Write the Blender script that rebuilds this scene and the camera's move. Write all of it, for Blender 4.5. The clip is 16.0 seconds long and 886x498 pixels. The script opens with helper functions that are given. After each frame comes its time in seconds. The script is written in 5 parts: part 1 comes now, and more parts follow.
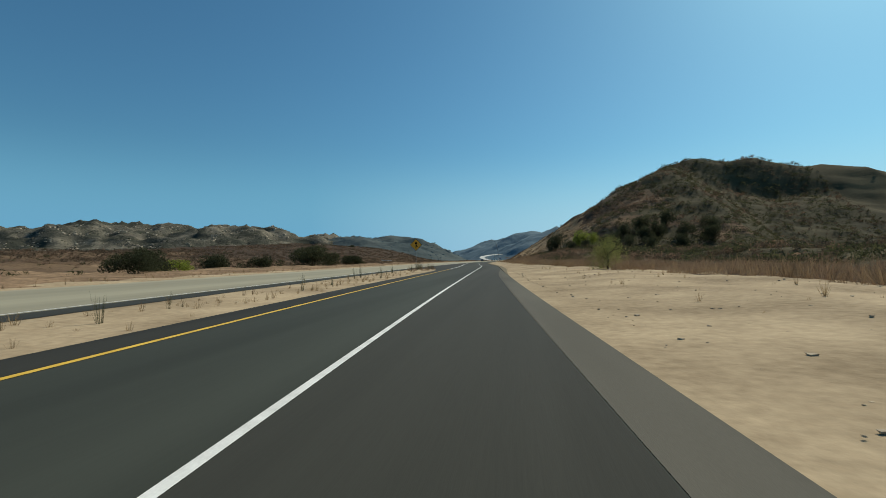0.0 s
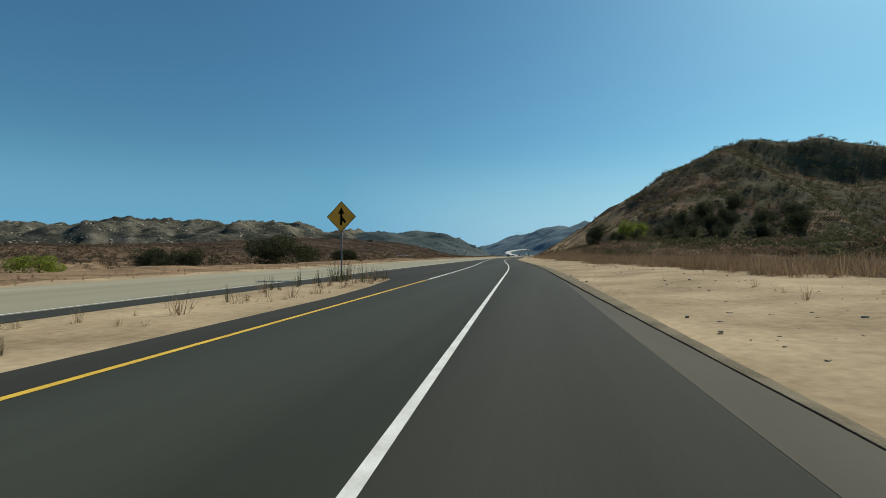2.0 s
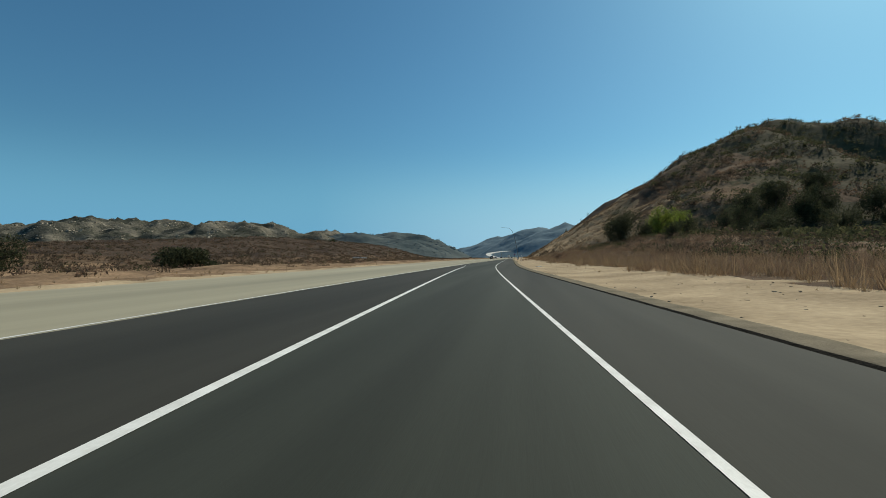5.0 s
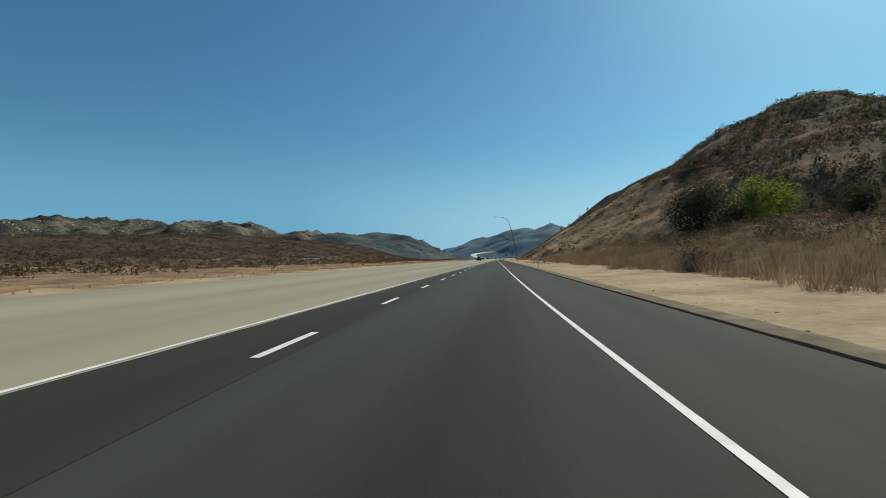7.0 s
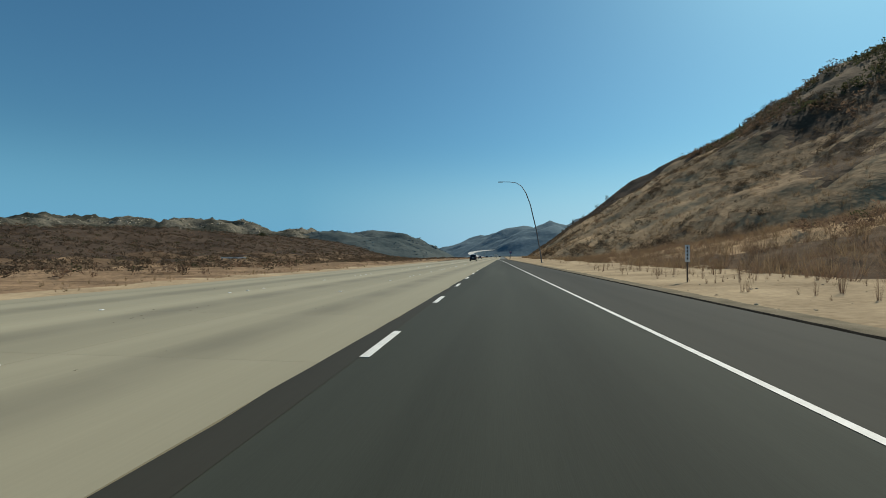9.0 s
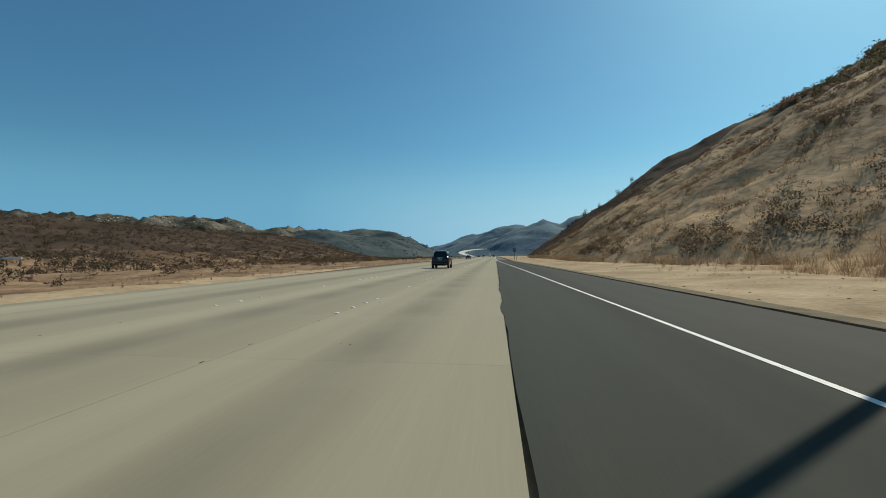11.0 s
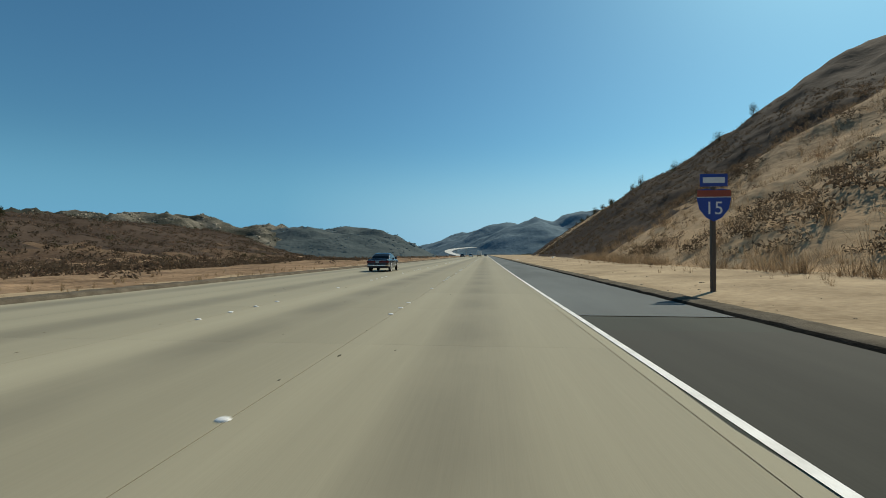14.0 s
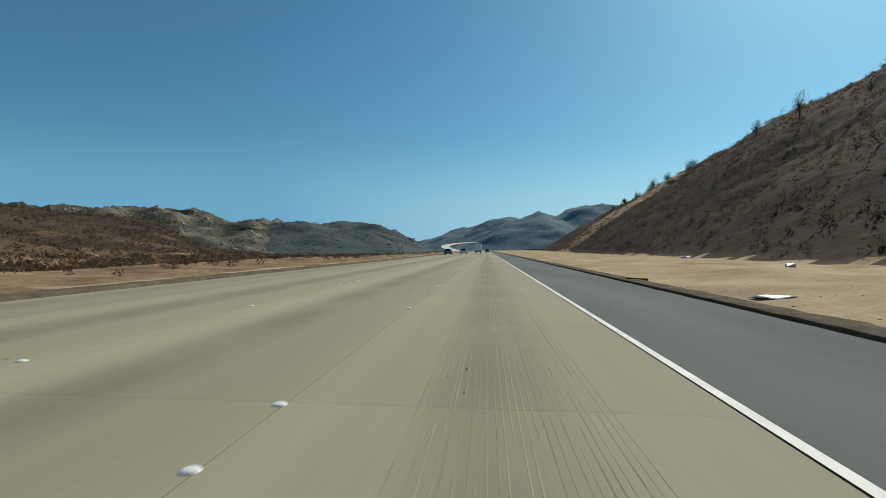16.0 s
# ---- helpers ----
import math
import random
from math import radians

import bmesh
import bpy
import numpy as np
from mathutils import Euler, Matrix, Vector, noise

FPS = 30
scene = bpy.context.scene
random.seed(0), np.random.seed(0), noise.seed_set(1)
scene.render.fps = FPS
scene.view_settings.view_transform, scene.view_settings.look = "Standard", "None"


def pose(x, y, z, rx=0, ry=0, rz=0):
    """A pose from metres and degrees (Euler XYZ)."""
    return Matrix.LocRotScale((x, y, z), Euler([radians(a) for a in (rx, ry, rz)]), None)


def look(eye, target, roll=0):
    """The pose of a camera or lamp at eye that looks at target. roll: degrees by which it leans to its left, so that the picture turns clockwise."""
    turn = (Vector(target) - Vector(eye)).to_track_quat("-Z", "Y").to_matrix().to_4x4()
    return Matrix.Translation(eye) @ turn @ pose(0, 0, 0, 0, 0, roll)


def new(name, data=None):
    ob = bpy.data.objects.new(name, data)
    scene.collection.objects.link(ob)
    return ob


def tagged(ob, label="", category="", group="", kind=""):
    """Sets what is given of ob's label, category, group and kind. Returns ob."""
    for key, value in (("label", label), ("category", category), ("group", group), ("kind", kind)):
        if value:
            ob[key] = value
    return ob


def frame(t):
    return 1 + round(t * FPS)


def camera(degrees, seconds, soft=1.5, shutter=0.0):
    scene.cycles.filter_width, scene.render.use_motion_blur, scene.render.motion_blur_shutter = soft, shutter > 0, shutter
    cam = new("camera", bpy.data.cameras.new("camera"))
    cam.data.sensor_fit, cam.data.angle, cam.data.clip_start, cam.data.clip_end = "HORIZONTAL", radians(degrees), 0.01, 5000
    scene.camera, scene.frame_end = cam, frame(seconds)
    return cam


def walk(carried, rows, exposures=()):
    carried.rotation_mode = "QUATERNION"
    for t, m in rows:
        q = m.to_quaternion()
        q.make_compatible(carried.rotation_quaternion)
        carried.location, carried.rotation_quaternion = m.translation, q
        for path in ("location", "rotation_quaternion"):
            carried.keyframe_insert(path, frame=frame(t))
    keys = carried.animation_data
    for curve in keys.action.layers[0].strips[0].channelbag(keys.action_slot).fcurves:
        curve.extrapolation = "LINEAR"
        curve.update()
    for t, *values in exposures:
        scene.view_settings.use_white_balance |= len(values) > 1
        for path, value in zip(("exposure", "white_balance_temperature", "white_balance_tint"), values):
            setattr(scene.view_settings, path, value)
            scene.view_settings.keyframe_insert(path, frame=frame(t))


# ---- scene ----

# A camera driven along a merging freeway lane. Road places are (u, y): u metres to the right of the
# concrete lanes' right edge, y metres along the road; the road bends gently before y = 130.
EYE_Z = 1.085
DRIVE = [
    # seconds, x, y, tilt, turn
    (0.0, 16.52, 0.0, 91.342, 8.896),
    (0.5, 15.885, 8.25, 90.93, 10.243),
    (1.0, 15.27, 16.5, 91.152, 10.971),
    (1.5, 14.643, 24.75, 90.951, 11.561),
    (2.0, 13.991, 33.0, 90.75, 12.081),
    (2.5, 13.314, 41.44, 91.184, 12.265),
    (3.0, 12.539, 50.25, 91.196, 12.047),
    (3.5, 11.636, 59.56, 91.208, 11.289),
    (4.0, 10.674, 69.5, 90.939, 10.795),
    (4.75, 9.048, 85.72, 90.976, 9.93),
    (5.5, 7.258, 103.62, 91.031, 9.003),
    (6.5, 5.112, 129.92, 91.092, 8.006),
    (7.0, 4.269, 143.89, 91.112, 7.708),
    (7.5, 3.541, 158.14, 91.132, 7.549),
    (8.0, 2.918, 172.54, 90.941, 7.666),
    (8.5, 2.382, 187.13, 90.75, 7.304),
    (9.0, 1.877, 201.97, 90.912, 7.492),
    (9.5, 1.346, 217.09, 90.935, 7.405),
    (10.3, 0.502, 242.05, 90.904, 7.033),
    (11.1, -0.237, 268.12, 90.812, 6.43),
    (12.0, -0.81, 298.77, 90.776, 5.724),
    (12.5, -0.995, 316.35, 90.804, 5.362),
    (13.0, -1.138, 334.3, 90.762, 5.348),
    (13.5, -1.27, 352.61, 90.862, 5.333),
    (14.0, -1.41, 371.22, 90.681, 5.318),
    (14.5, -1.52, 390.05, 90.712, 5.304),
    (15.0, -1.584, 409.09, 90.744, 5.29),
    (15.5, -1.632, 428.28, 90.495, 5.415),
    (16.0, -1.68, 447.54, 90.105, 5.47),
]
cam = camera(88.0, 16.0, soft=0.85, shutter=0.03)
walk(cam, [(t, pose(x, y, EYE_Z, tilt, 0.0, turn)) for t, x, y, tilt, turn in DRIVE], exposures=[(0.0, 0.0, 6500, 6), (16.0, 0.0, 6500, 6)])

# ---- world and sun ----
SUN_TURN, SUN_RISE = radians(40), radians(43)
world = bpy.data.worlds.new("sky")
scene.world = world
world.use_nodes = True
wn = world.node_tree.nodes
sky = wn.new("ShaderNodeTexSky")
sky.sky_type = "NISHITA"
sky.sun_disc = False
sky.sun_elevation, sky.sun_rotation = SUN_RISE, SUN_TURN
sky.air_density, sky.dust_density, sky.ozone_density = 1.0, 1.0, 3.0
wn["Background"].inputs["Strength"].default_value = 0.078
tint = wn.new("ShaderNodeMix")
tint.data_type, tint.blend_type = "RGBA", "MULTIPLY"
tint.inputs["Factor"].default_value = 1.0
tint.inputs["B"].default_value = (0.56, 1.0, 1.08, 1)
world.node_tree.links.new(sky.outputs["Color"], tint.inputs["A"])
# pale haze low over the horizon
where, split, fade, haze = (wn.new("ShaderNode" + k) for k in ("TexCoord", "SeparateXYZ", "MapRange", "Mix"))
haze.data_type = "RGBA"
hue = wn.new("ShaderNodeMix")
hue.data_type = "RGBA"
hue.inputs["A"].default_value, hue.inputs["B"].default_value = (1.9, 4.9, 7.7, 1), (5.2, 8.3, 10.5, 1)
fade.interpolation_type = "SMOOTHERSTEP"
for key, value in (("From Min", 0.0), ("From Max", 0.26), ("To Min", 0.92), ("To Max", 0.0)):
    fade.inputs[key].default_value = value
world.node_tree.links.new(where.outputs["Generated"], split.inputs[0])
world.node_tree.links.new(split.outputs["Z"], fade.inputs["Value"])
# the haze scatters forward: brightest below the sun
aim, lobe = (wn.new("ShaderNode" + k) for k in ("VectorMath", "MapRange"))
aim.operation = "DOT_PRODUCT"
aim.inputs[1].default_value = (math.sin(SUN_TURN), math.cos(SUN_TURN), 0)
for key, value in (("From Min", 0.42), ("From Max", 0.92), ("To Min", 0.0), ("To Max", 1.0)):
    lobe.inputs[key].default_value = value
world.node_tree.links.new(where.outputs["Generated"], aim.inputs[0])
world.node_tree.links.new(aim.outputs["Value"], lobe.inputs["Value"])
world.node_tree.links.new(lobe.outputs["Result"], hue.inputs["Factor"])
world.node_tree.links.new(hue.outputs["Result"], haze.inputs["B"])
world.node_tree.links.new(fade.outputs["Result"], haze.inputs["Factor"])
world.node_tree.links.new(tint.outputs["Result"], haze.inputs["A"])
world.node_tree.links.new(haze.outputs["Result"], wn["Background"].inputs["Color"])
sun = new("sun", bpy.data.lights.new("sun", "SUN"))
sun.data.energy, sun.data.angle, sun.data.color = 4.2, radians(0.53), (1.0, 0.91, 0.76)
toward = Vector((math.sin(SUN_TURN) * math.cos(SUN_RISE), math.cos(SUN_TURN) * math.cos(SUN_RISE), math.sin(SUN_RISE)))
sun.matrix_world = look(toward * 50, (0, 0, 0))


# ---- materials ----
def material(name, dark, light, scale=1.0, fine=20.0, rough=0.8, bump=0.0, bump_scale=None, metal=0.0, spec=0.5, vary=0.0, island=0.0, stretch=(1, 1, 1), coat=0.0, leaf=0.0, low=0.25, high=0.8, grain=0.55):
    """Two-scale noise between two colours, with relief; vary: change from object to object, island: from loose piece to piece."""
    m = bpy.data.materials.new(name)
    m.use_nodes = True
    n, l = m.node_tree.nodes, m.node_tree.links
    b = n["Principled BSDF"]
    tc, mp = n.new("ShaderNodeTexCoord"), n.new("ShaderNodeMapping")
    mp.inputs["Scale"].default_value = stretch
    l.new(tc.outputs["Object"], mp.inputs["Vector"])
    big, small = n.new("ShaderNodeTexNoise"), n.new("ShaderNodeTexNoise")
    for t, s, d in ((big, scale, 4), (small, fine, 6)):
        t.inputs["Scale"].default_value, t.inputs["Detail"].default_value = s, d
        l.new(mp.outputs["Vector"], t.inputs["Vector"])
    mix = n.new("ShaderNodeMath")
    mix.operation = "MULTIPLY_ADD"
    l.new(small.outputs["Fac"], mix.inputs[0])
    mix.inputs[1].default_value = grain
    half = n.new("ShaderNodeMath")
    half.operation = "MULTIPLY_ADD"
    l.new(big.outputs["Fac"], half.inputs[0])
    half.inputs[1].default_value, half.inputs[2].default_value = 1.1, -0.045 - grain / 2
    l.new(half.outputs[0], mix.inputs[2])
    last = mix.outputs[0]
    for amount, node, out in ((vary, "ShaderNodeObjectInfo", "Random"), (island, "ShaderNodeNewGeometry", "Random Per Island")):
        if amount:
            src, add = n.new(node), n.new("ShaderNodeMath")
            add.operation = "MULTIPLY_ADD"
            l.new(src.outputs[out], add.inputs[0])
            add.inputs[1].default_value = amount
            sub = n.new("ShaderNodeMath")
            sub.operation = "SUBTRACT"
            l.new(last, sub.inputs[0])
            sub.inputs[1].default_value = amount / 2
            l.new(sub.outputs[0], add.inputs[2])
            last = add.outputs[0]
    ramp = n.new("ShaderNodeValToRGB")
    ramp.color_ramp.elements[0].position, ramp.color_ramp.elements[1].position = low, high
    ramp.color_ramp.elements[0].color, ramp.color_ramp.elements[1].color = (*dark, 1), (*light, 1)
    l.new(last, ramp.inputs["Fac"])
    l.new(ramp.outputs["Color"], b.inputs["Base Color"])
    b.inputs["Roughness"].default_value, b.inputs["Metallic"].default_value = rough, metal
    b.inputs["Specular IOR Level"].default_value, b.inputs["Coat Weight"].default_value = spec, coat
    b.inputs["Coat Roughness"].default_value = 0.05
    if leaf:
        thin, both = n.new("ShaderNodeBsdfTranslucent"), n.new("ShaderNodeMixShader")
        l.new(ramp.outputs["Color"], thin.inputs["Color"])
        both.inputs["Fac"].default_value = leaf
        l.new(b.outputs[0], both.inputs[1]), l.new(thin.outputs[0], both.inputs[2])
        l.new(both.outputs[0], n["Material Output"].inputs["Surface"])
    if bump:
        bp = n.new("ShaderNodeBump")
        bp.inputs["Distance"].default_value = bump
        rel = small
        if bump_scale:
            rel = n.new("ShaderNodeTexNoise")
            rel.inputs["Scale"].default_value, rel.inputs["Detail"].default_value = bump_scale, 4
            l.new(mp.outputs["Vector"], rel.inputs["Vector"])
        l.new(rel.outputs["Fac"], bp.inputs["Height"])
        l.new(bp.outputs["Normal"], b.inputs["Normal"])
    return m


ASPHALT = material("asphalt", (0.0220, 0.0245, 0.0192), (0.0530, 0.0580, 0.0455), 0.6, 60, 0.9, 0.0006, 120, spec=0.20, stretch=(1, 0.04, 1), grain=0.15)
INNER_ASPHALT = material("dark_asphalt", (0.0195, 0.0187, 0.0146), (0.0460, 0.0436, 0.0340), 0.6, 60, 0.9, 0.0006, 120, spec=0.20, stretch=(1, 0.04, 1), grain=0.15)
OUTER_ASPHALT = material("brown_asphalt", (0.0225, 0.0226, 0.0180), (0.0530, 0.0525, 0.0420), 0.6, 60, 0.9, 0.0006, 120, spec=0.20, stretch=(1, 0.04, 1), grain=0.15)
SHOULDER = material("shoulder_asphalt", (0.070, 0.064, 0.050), (0.125, 0.114, 0.090), 0.5, 60, 0.92, 0.001, 120, spec=0.16, stretch=(1, 0.2, 1), grain=0.2)
BERM = material("berm_asphalt", (0.016, 0.014, 0.011), (0.040, 0.034, 0.027), 2, 30, 0.95, 0.02, spec=0.02)
CONCRETE = material("concrete", (0.155, 0.140, 0.097), (0.392, 0.356, 0.25), 0.42, 30, 0.9, 0.0008, 90, spec=0.3, vary=0.05, stretch=(1, 0.03, 1), low=0.05, high=0.90, grain=0.12)
PLAIN_CONCRETE = CONCRETE.copy()


def oil_bands(m, first, lane):
    """Grey oil stains along the middle of each lane, patchy along the road."""
    n, l = m.node_tree.nodes, m.node_tree.links
    tc, sp, off, wave, thin, no, amount, mix = (n.new("ShaderNode" + k) for k in ("TexCoord", "SeparateXYZ", "Math", "Math", "MapRange", "TexNoise", "Math", "Mix"))
    l.new(tc.outputs["Object"], sp.inputs[0]), l.new(sp.outputs["X"], off.inputs[0])
    off.operation, off.inputs[1].default_value, off.inputs[2].default_value = "MULTIPLY_ADD", math.tau / lane, -first * math.tau / lane
    wave.operation = "COSINE"
    l.new(off.outputs[0], wave.inputs[0]), l.new(wave.outputs[0], thin.inputs["Value"])
    for key, value in (("From Min", 0.35), ("From Max", 1.0), ("To Min", 0.0), ("To Max", 0.75)):
        thin.inputs[key].default_value = value
    no.inputs["Scale"].default_value, no.inputs["Detail"].default_value = 0.5, 5
    l.new(tc.outputs["Object"], no.inputs["Vector"])
    amount.operation = "MULTIPLY"
    l.new(thin.outputs["Result"], amount.inputs[0]), l.new(no.outputs["Fac"], amount.inputs[1])
    mix.data_type, mix.blend_type = "RGBA", "MULTIPLY"
    mix.inputs["B"].default_value = (0.40, 0.40, 0.42, 1)
    b = n["Principled BSDF"]
    l.new(b.inputs["Base Color"].links[0].from_socket, mix.inputs["A"])
    l.new(amount.outputs[0], mix.inputs["Factor"]), l.new(mix.outputs["Result"], b.inputs["Base Color"])


oil_bands(CONCRETE, -1.6, 3.1)
JOINT = material("joint", (0.11, 0.10, 0.08), (0.17, 0.15, 0.12), 1, 20)
PAINT = material("road_paint", (0.55, 0.54, 0.50), (0.80, 0.79, 0.75), 3, 50, 0.7, 0.002)
YELLOW = material("yellow_paint", (0.55, 0.33, 0.03), (0.75, 0.48, 0.05), 3, 50, 0.7)
DIRT = material("pale_dirt", (0.245, 0.182, 0.113), (0.50, 0.386, 0.248), 0.35, 6, 0.95, 0.018, 5, spec=0.04)
BANK_SOIL = material("bank_soil", (0.115, 0.076, 0.047), (0.37, 0.248, 0.150), 0.35, 4.0, 0.95, 0.12, 2.5, spec=0.04)
HILL_SCRUB = material("brown_scrub_slope", (0.070, 0.046, 0.031), (0.21, 0.142, 0.086), 0.03, 1.6, 0.95, 0.2, 0.9, stretch=(1, 0.6, 1), low=0.30, high=0.78, spec=0.04)
GREEN_SCRUB = material("chaparral_slope", (0.038, 0.035, 0.021), (0.115, 0.096, 0.054), 0.03, 1.6, 0.95, 0.2, 0.9, stretch=(1, 0.6, 1), low=0.30, high=0.78, spec=0.04)
HILL_SOIL = material("dry_grass_slope", (0.21, 0.140, 0.080), (0.56, 0.385, 0.220), 0.03, 1.6, 0.95, 0.2, 0.9, stretch=(1, 0.6, 1), low=0.30, high=0.78, spec=0.04)
BURNT = material("dark_slope", (0.042, 0.030, 0.023), (0.104, 0.075, 0.054), 0.05, 1.2, 0.95, 0.12, 0.9, stretch=(1, 0.6, 1), low=0.30, high=0.78, spec=0.04)
GREY_SHOULDER = material("grey_shoulder", (0.090, 0.099, 0.096), (0.150, 0.163, 0.158), 0.5, 60, 0.92, 0.004, 120, spec=0.16, stretch=(1, 0.2, 1), grain=0.2)
DUST_TOP = material("dusty_dike_top", (0.13, 0.112, 0.08), (0.25, 0.21, 0.15), 1.5, 30, 0.95, 0.01, spec=0.02)
DUSTY_BERM = material("dusty_berm", (0.075, 0.064, 0.048), (0.17, 0.145, 0.11), 2, 30, 0.95, 0.02, spec=0.02)
YELLOW_GREEN = material("olive_leaves", (0.13, 0.135, 0.04), (0.33, 0.33, 0.11), 0.5, 3.0, 0.8, island=0.6, leaf=0.45, spec=0.05)
# olive scrub shifted towards blue: the haze before it is painted into the colour
RIDGE = material("haze_tinted_ridge", (0.056, 0.076, 0.080), (0.115, 0.130, 0.124), 0.006, 0.06, 1.0, 4.0, 0.04, spec=0.05)
VALLEY = material("valley_scrub", (0.07, 0.065, 0.045), (0.20, 0.165, 0.10), 0.01, 0.12, 0.95, spec=0.04)
ROCKY = material("rocky_mountain", (0.050, 0.051, 0.040), (0.245, 0.215, 0.165), 0.010, 0.13, 0.95, 5.0, 0.16, low=0.42, high=0.82, spec=0.04)
# distance haze is painted in: the blue-grey is the air's, not the rock's
HAZED_FAR = material("haze_tinted_mountain", (0.095, 0.145, 0.175), (0.15, 0.205, 0.235), 0.006, 0.05, 1.0, 4.0, 0.03, spec=0.1)


def plain(name, colour, rough=0.5, metal=0.0, spec=0.5, coat=0.0):
    return material(name, tuple(c * 0.85 for c in colour), tuple(min(1, c * 1.12) for c in colour), 3, 60, rough, 0, None, metal, spec, coat=coat)


def link_part(name, me, mat, parent=None, label=""):
    ob = new(name, me)
    if mat:
        me.materials.append(mat)
    ob.parent = parent
    return tagged(ob, label)


def part(name, bm, mat, parent=None, label="", smooth=True):
    """One bmesh as one mesh object under a thing or a part."""
    bmesh.ops.recalc_face_normals(bm, faces=bm.faces)
    me = bpy.data.meshes.new(name)
    bm.to_mesh(me)
    bm.free()
    if smooth:
        me.shade_smooth()
        me.set_sharp_from_angle(angle=radians(38))
    return link_part(name, me, mat, parent, label)


def grid_mesh(name, xs, ys, zs, smooth=True):
    """A sheet of quads from three arrays of one shape (rows, columns)."""
    r, c = xs.shape
    idx = np.arange(r * c).reshape(r, c)
    quads = np.stack([idx[:-1, :-1], idx[:-1, 1:], idx[1:, 1:], idx[1:, :-1]], -1).reshape(-1, 4)
    return quad_mesh(name, np.stack([xs, ys, zs], -1).reshape(-1, 3), quads, smooth)


def quad_mesh(name, verts, quads, smooth=False):
    me = bpy.data.meshes.new(name)
    me.vertices.add(len(verts))
    me.vertices.foreach_set("co", np.asarray(verts, dtype=np.float32).ravel())
    me.loops.add(len(quads) * 4)
    me.loops.foreach_set("vertex_index", np.asarray(quads, dtype=np.int32).ravel())
    me.polygons.add(len(quads))
    me.polygons.foreach_set("loop_start", np.arange(0, len(quads) * 4, 4, dtype=np.int32))
    me.update(calc_edges=True)
    me.validate()
    if smooth:
        me.shade_smooth()
    return me


def box(bm, x0, x1, y0, y1, z0, z1, bevel=0.0, m=None):
    mat = Matrix.Translation(((x0 + x1) / 2, (y0 + y1) / 2, (z0 + z1) / 2)) @ Matrix.Diagonal((x1 - x0, y1 - y0, z1 - z0, 1))
    made = bmesh.ops.create_cube(bm, size=1, matrix=(m or Matrix()) @ mat)
    if bevel:
        edges = {e for v in made["verts"] for e in v.link_edges}
        bmesh.ops.bevel(bm, geom=list(edges), offset=bevel, segments=2, affect="EDGES", profile=0.6)
    return bm


def boxed(*args, **kw):
    return box(bmesh.new(), *args, **kw)


def tube(bm, points, radii, sides=10):
    """A round bar along points, one radius a point."""
    rings = []
    for i, p in enumerate(points):
        a, b = Vector(points[max(i - 1, 0)]), Vector(points[min(i + 1, len(points) - 1)])
        q = (b - a).to_track_quat("Z", "Y")
        rings.append([bm.verts.new(Vector(p) + q @ Vector((math.cos(k * math.tau / sides) * radii[i], math.sin(k * math.tau / sides) * radii[i], 0))) for k in range(sides)])
    for r, s in zip(rings, rings[1:]):
        for k in range(sides):
            bm.faces.new((r[k], r[(k + 1) % sides], s[(k + 1) % sides], s[k]))
    bm.faces.new(rings[0][::-1]), bm.faces.new(rings[-1])
    return bm


def thing(name, label, category, group="", kind="", m=None):
    ob = new(name)
    ob.empty_display_size = 0.2
    if m is not None:
        ob.matrix_world = m
    return tagged(ob, label, category, group, kind)


# ---- lie of the land ----
def waves(x, y, size, seed, octaves=5, gain=0.5):
    """Smooth random relief about -1 to 1, its largest swells `size` metres long."""
    rng = np.random.RandomState(seed)
    out, amp, total = np.zeros_like(x, dtype=float), 1.0, 0.0
    for _ in range(octaves):
        s = np.zeros_like(out)
        for _ in range(4):
            a, ph = rng.uniform(0, math.tau), rng.uniform(0, math.tau)
            k = math.tau / size * rng.uniform(0.7, 1.3)
            s += np.sin(k * (x * math.cos(a) + y * math.sin(a)) + ph + 0.8 * np.sin(k * 0.7 * (y * math.cos(a) - x * math.sin(a)) + ph * 2))
        out += amp * s / 2.6
        total += amp
        amp, size = amp * gain, size * 0.5
    return out / total * 1.5


def step(a, b, v):
    t = np.clip((v - a) / (b - a), 0, 1)
    return t * t * (3 - 2 * t)


def bend(y):
    """How far the road lies to the right of its straight line."""
    return 0.0002 * np.maximum(190 - np.asarray(y, dtype=float), 0) ** 2


def along(y, ys, us):
    """Places of a line along the road, rounded at its turns."""
    y = np.asarray(y, dtype=float)
    return sum(np.interp(y + d, ys, us) for d in (-12, -8, -4, 0, 4, 8, 12)) / 7


def edge_u(y):
    """The white edge line at the right of the merging lane."""
    return along(y, [-60, 5, 20, 46, 74, 135, 148, 191, 304, 357, 395, 420], [7.6, 7.75, 8.1, 8.5, 8.7, 5.5, 5.1, 4.4, 1.84, 0.34, 0.06, 0.05])


def lane_u(y):
    """The line at the left of the merging lane: yellow, then white, then broken."""
    return along(y, [-60, 20, 46, 74, 134, 148, 196, 228, 260], [4.6, 5.05, 5.4, 5.2, 2.1, 1.55, 0.60, 0.03, -0.3])


def right_u(y):
    """Right edge of the pavement."""
    return along(y, [-60, 5, 48, 76, 137, 195, 310, 357, 400], [10.8, 10.9, 11.2, 11.3, 7.75, 7.05, 4.5, 2.9, 2.95])


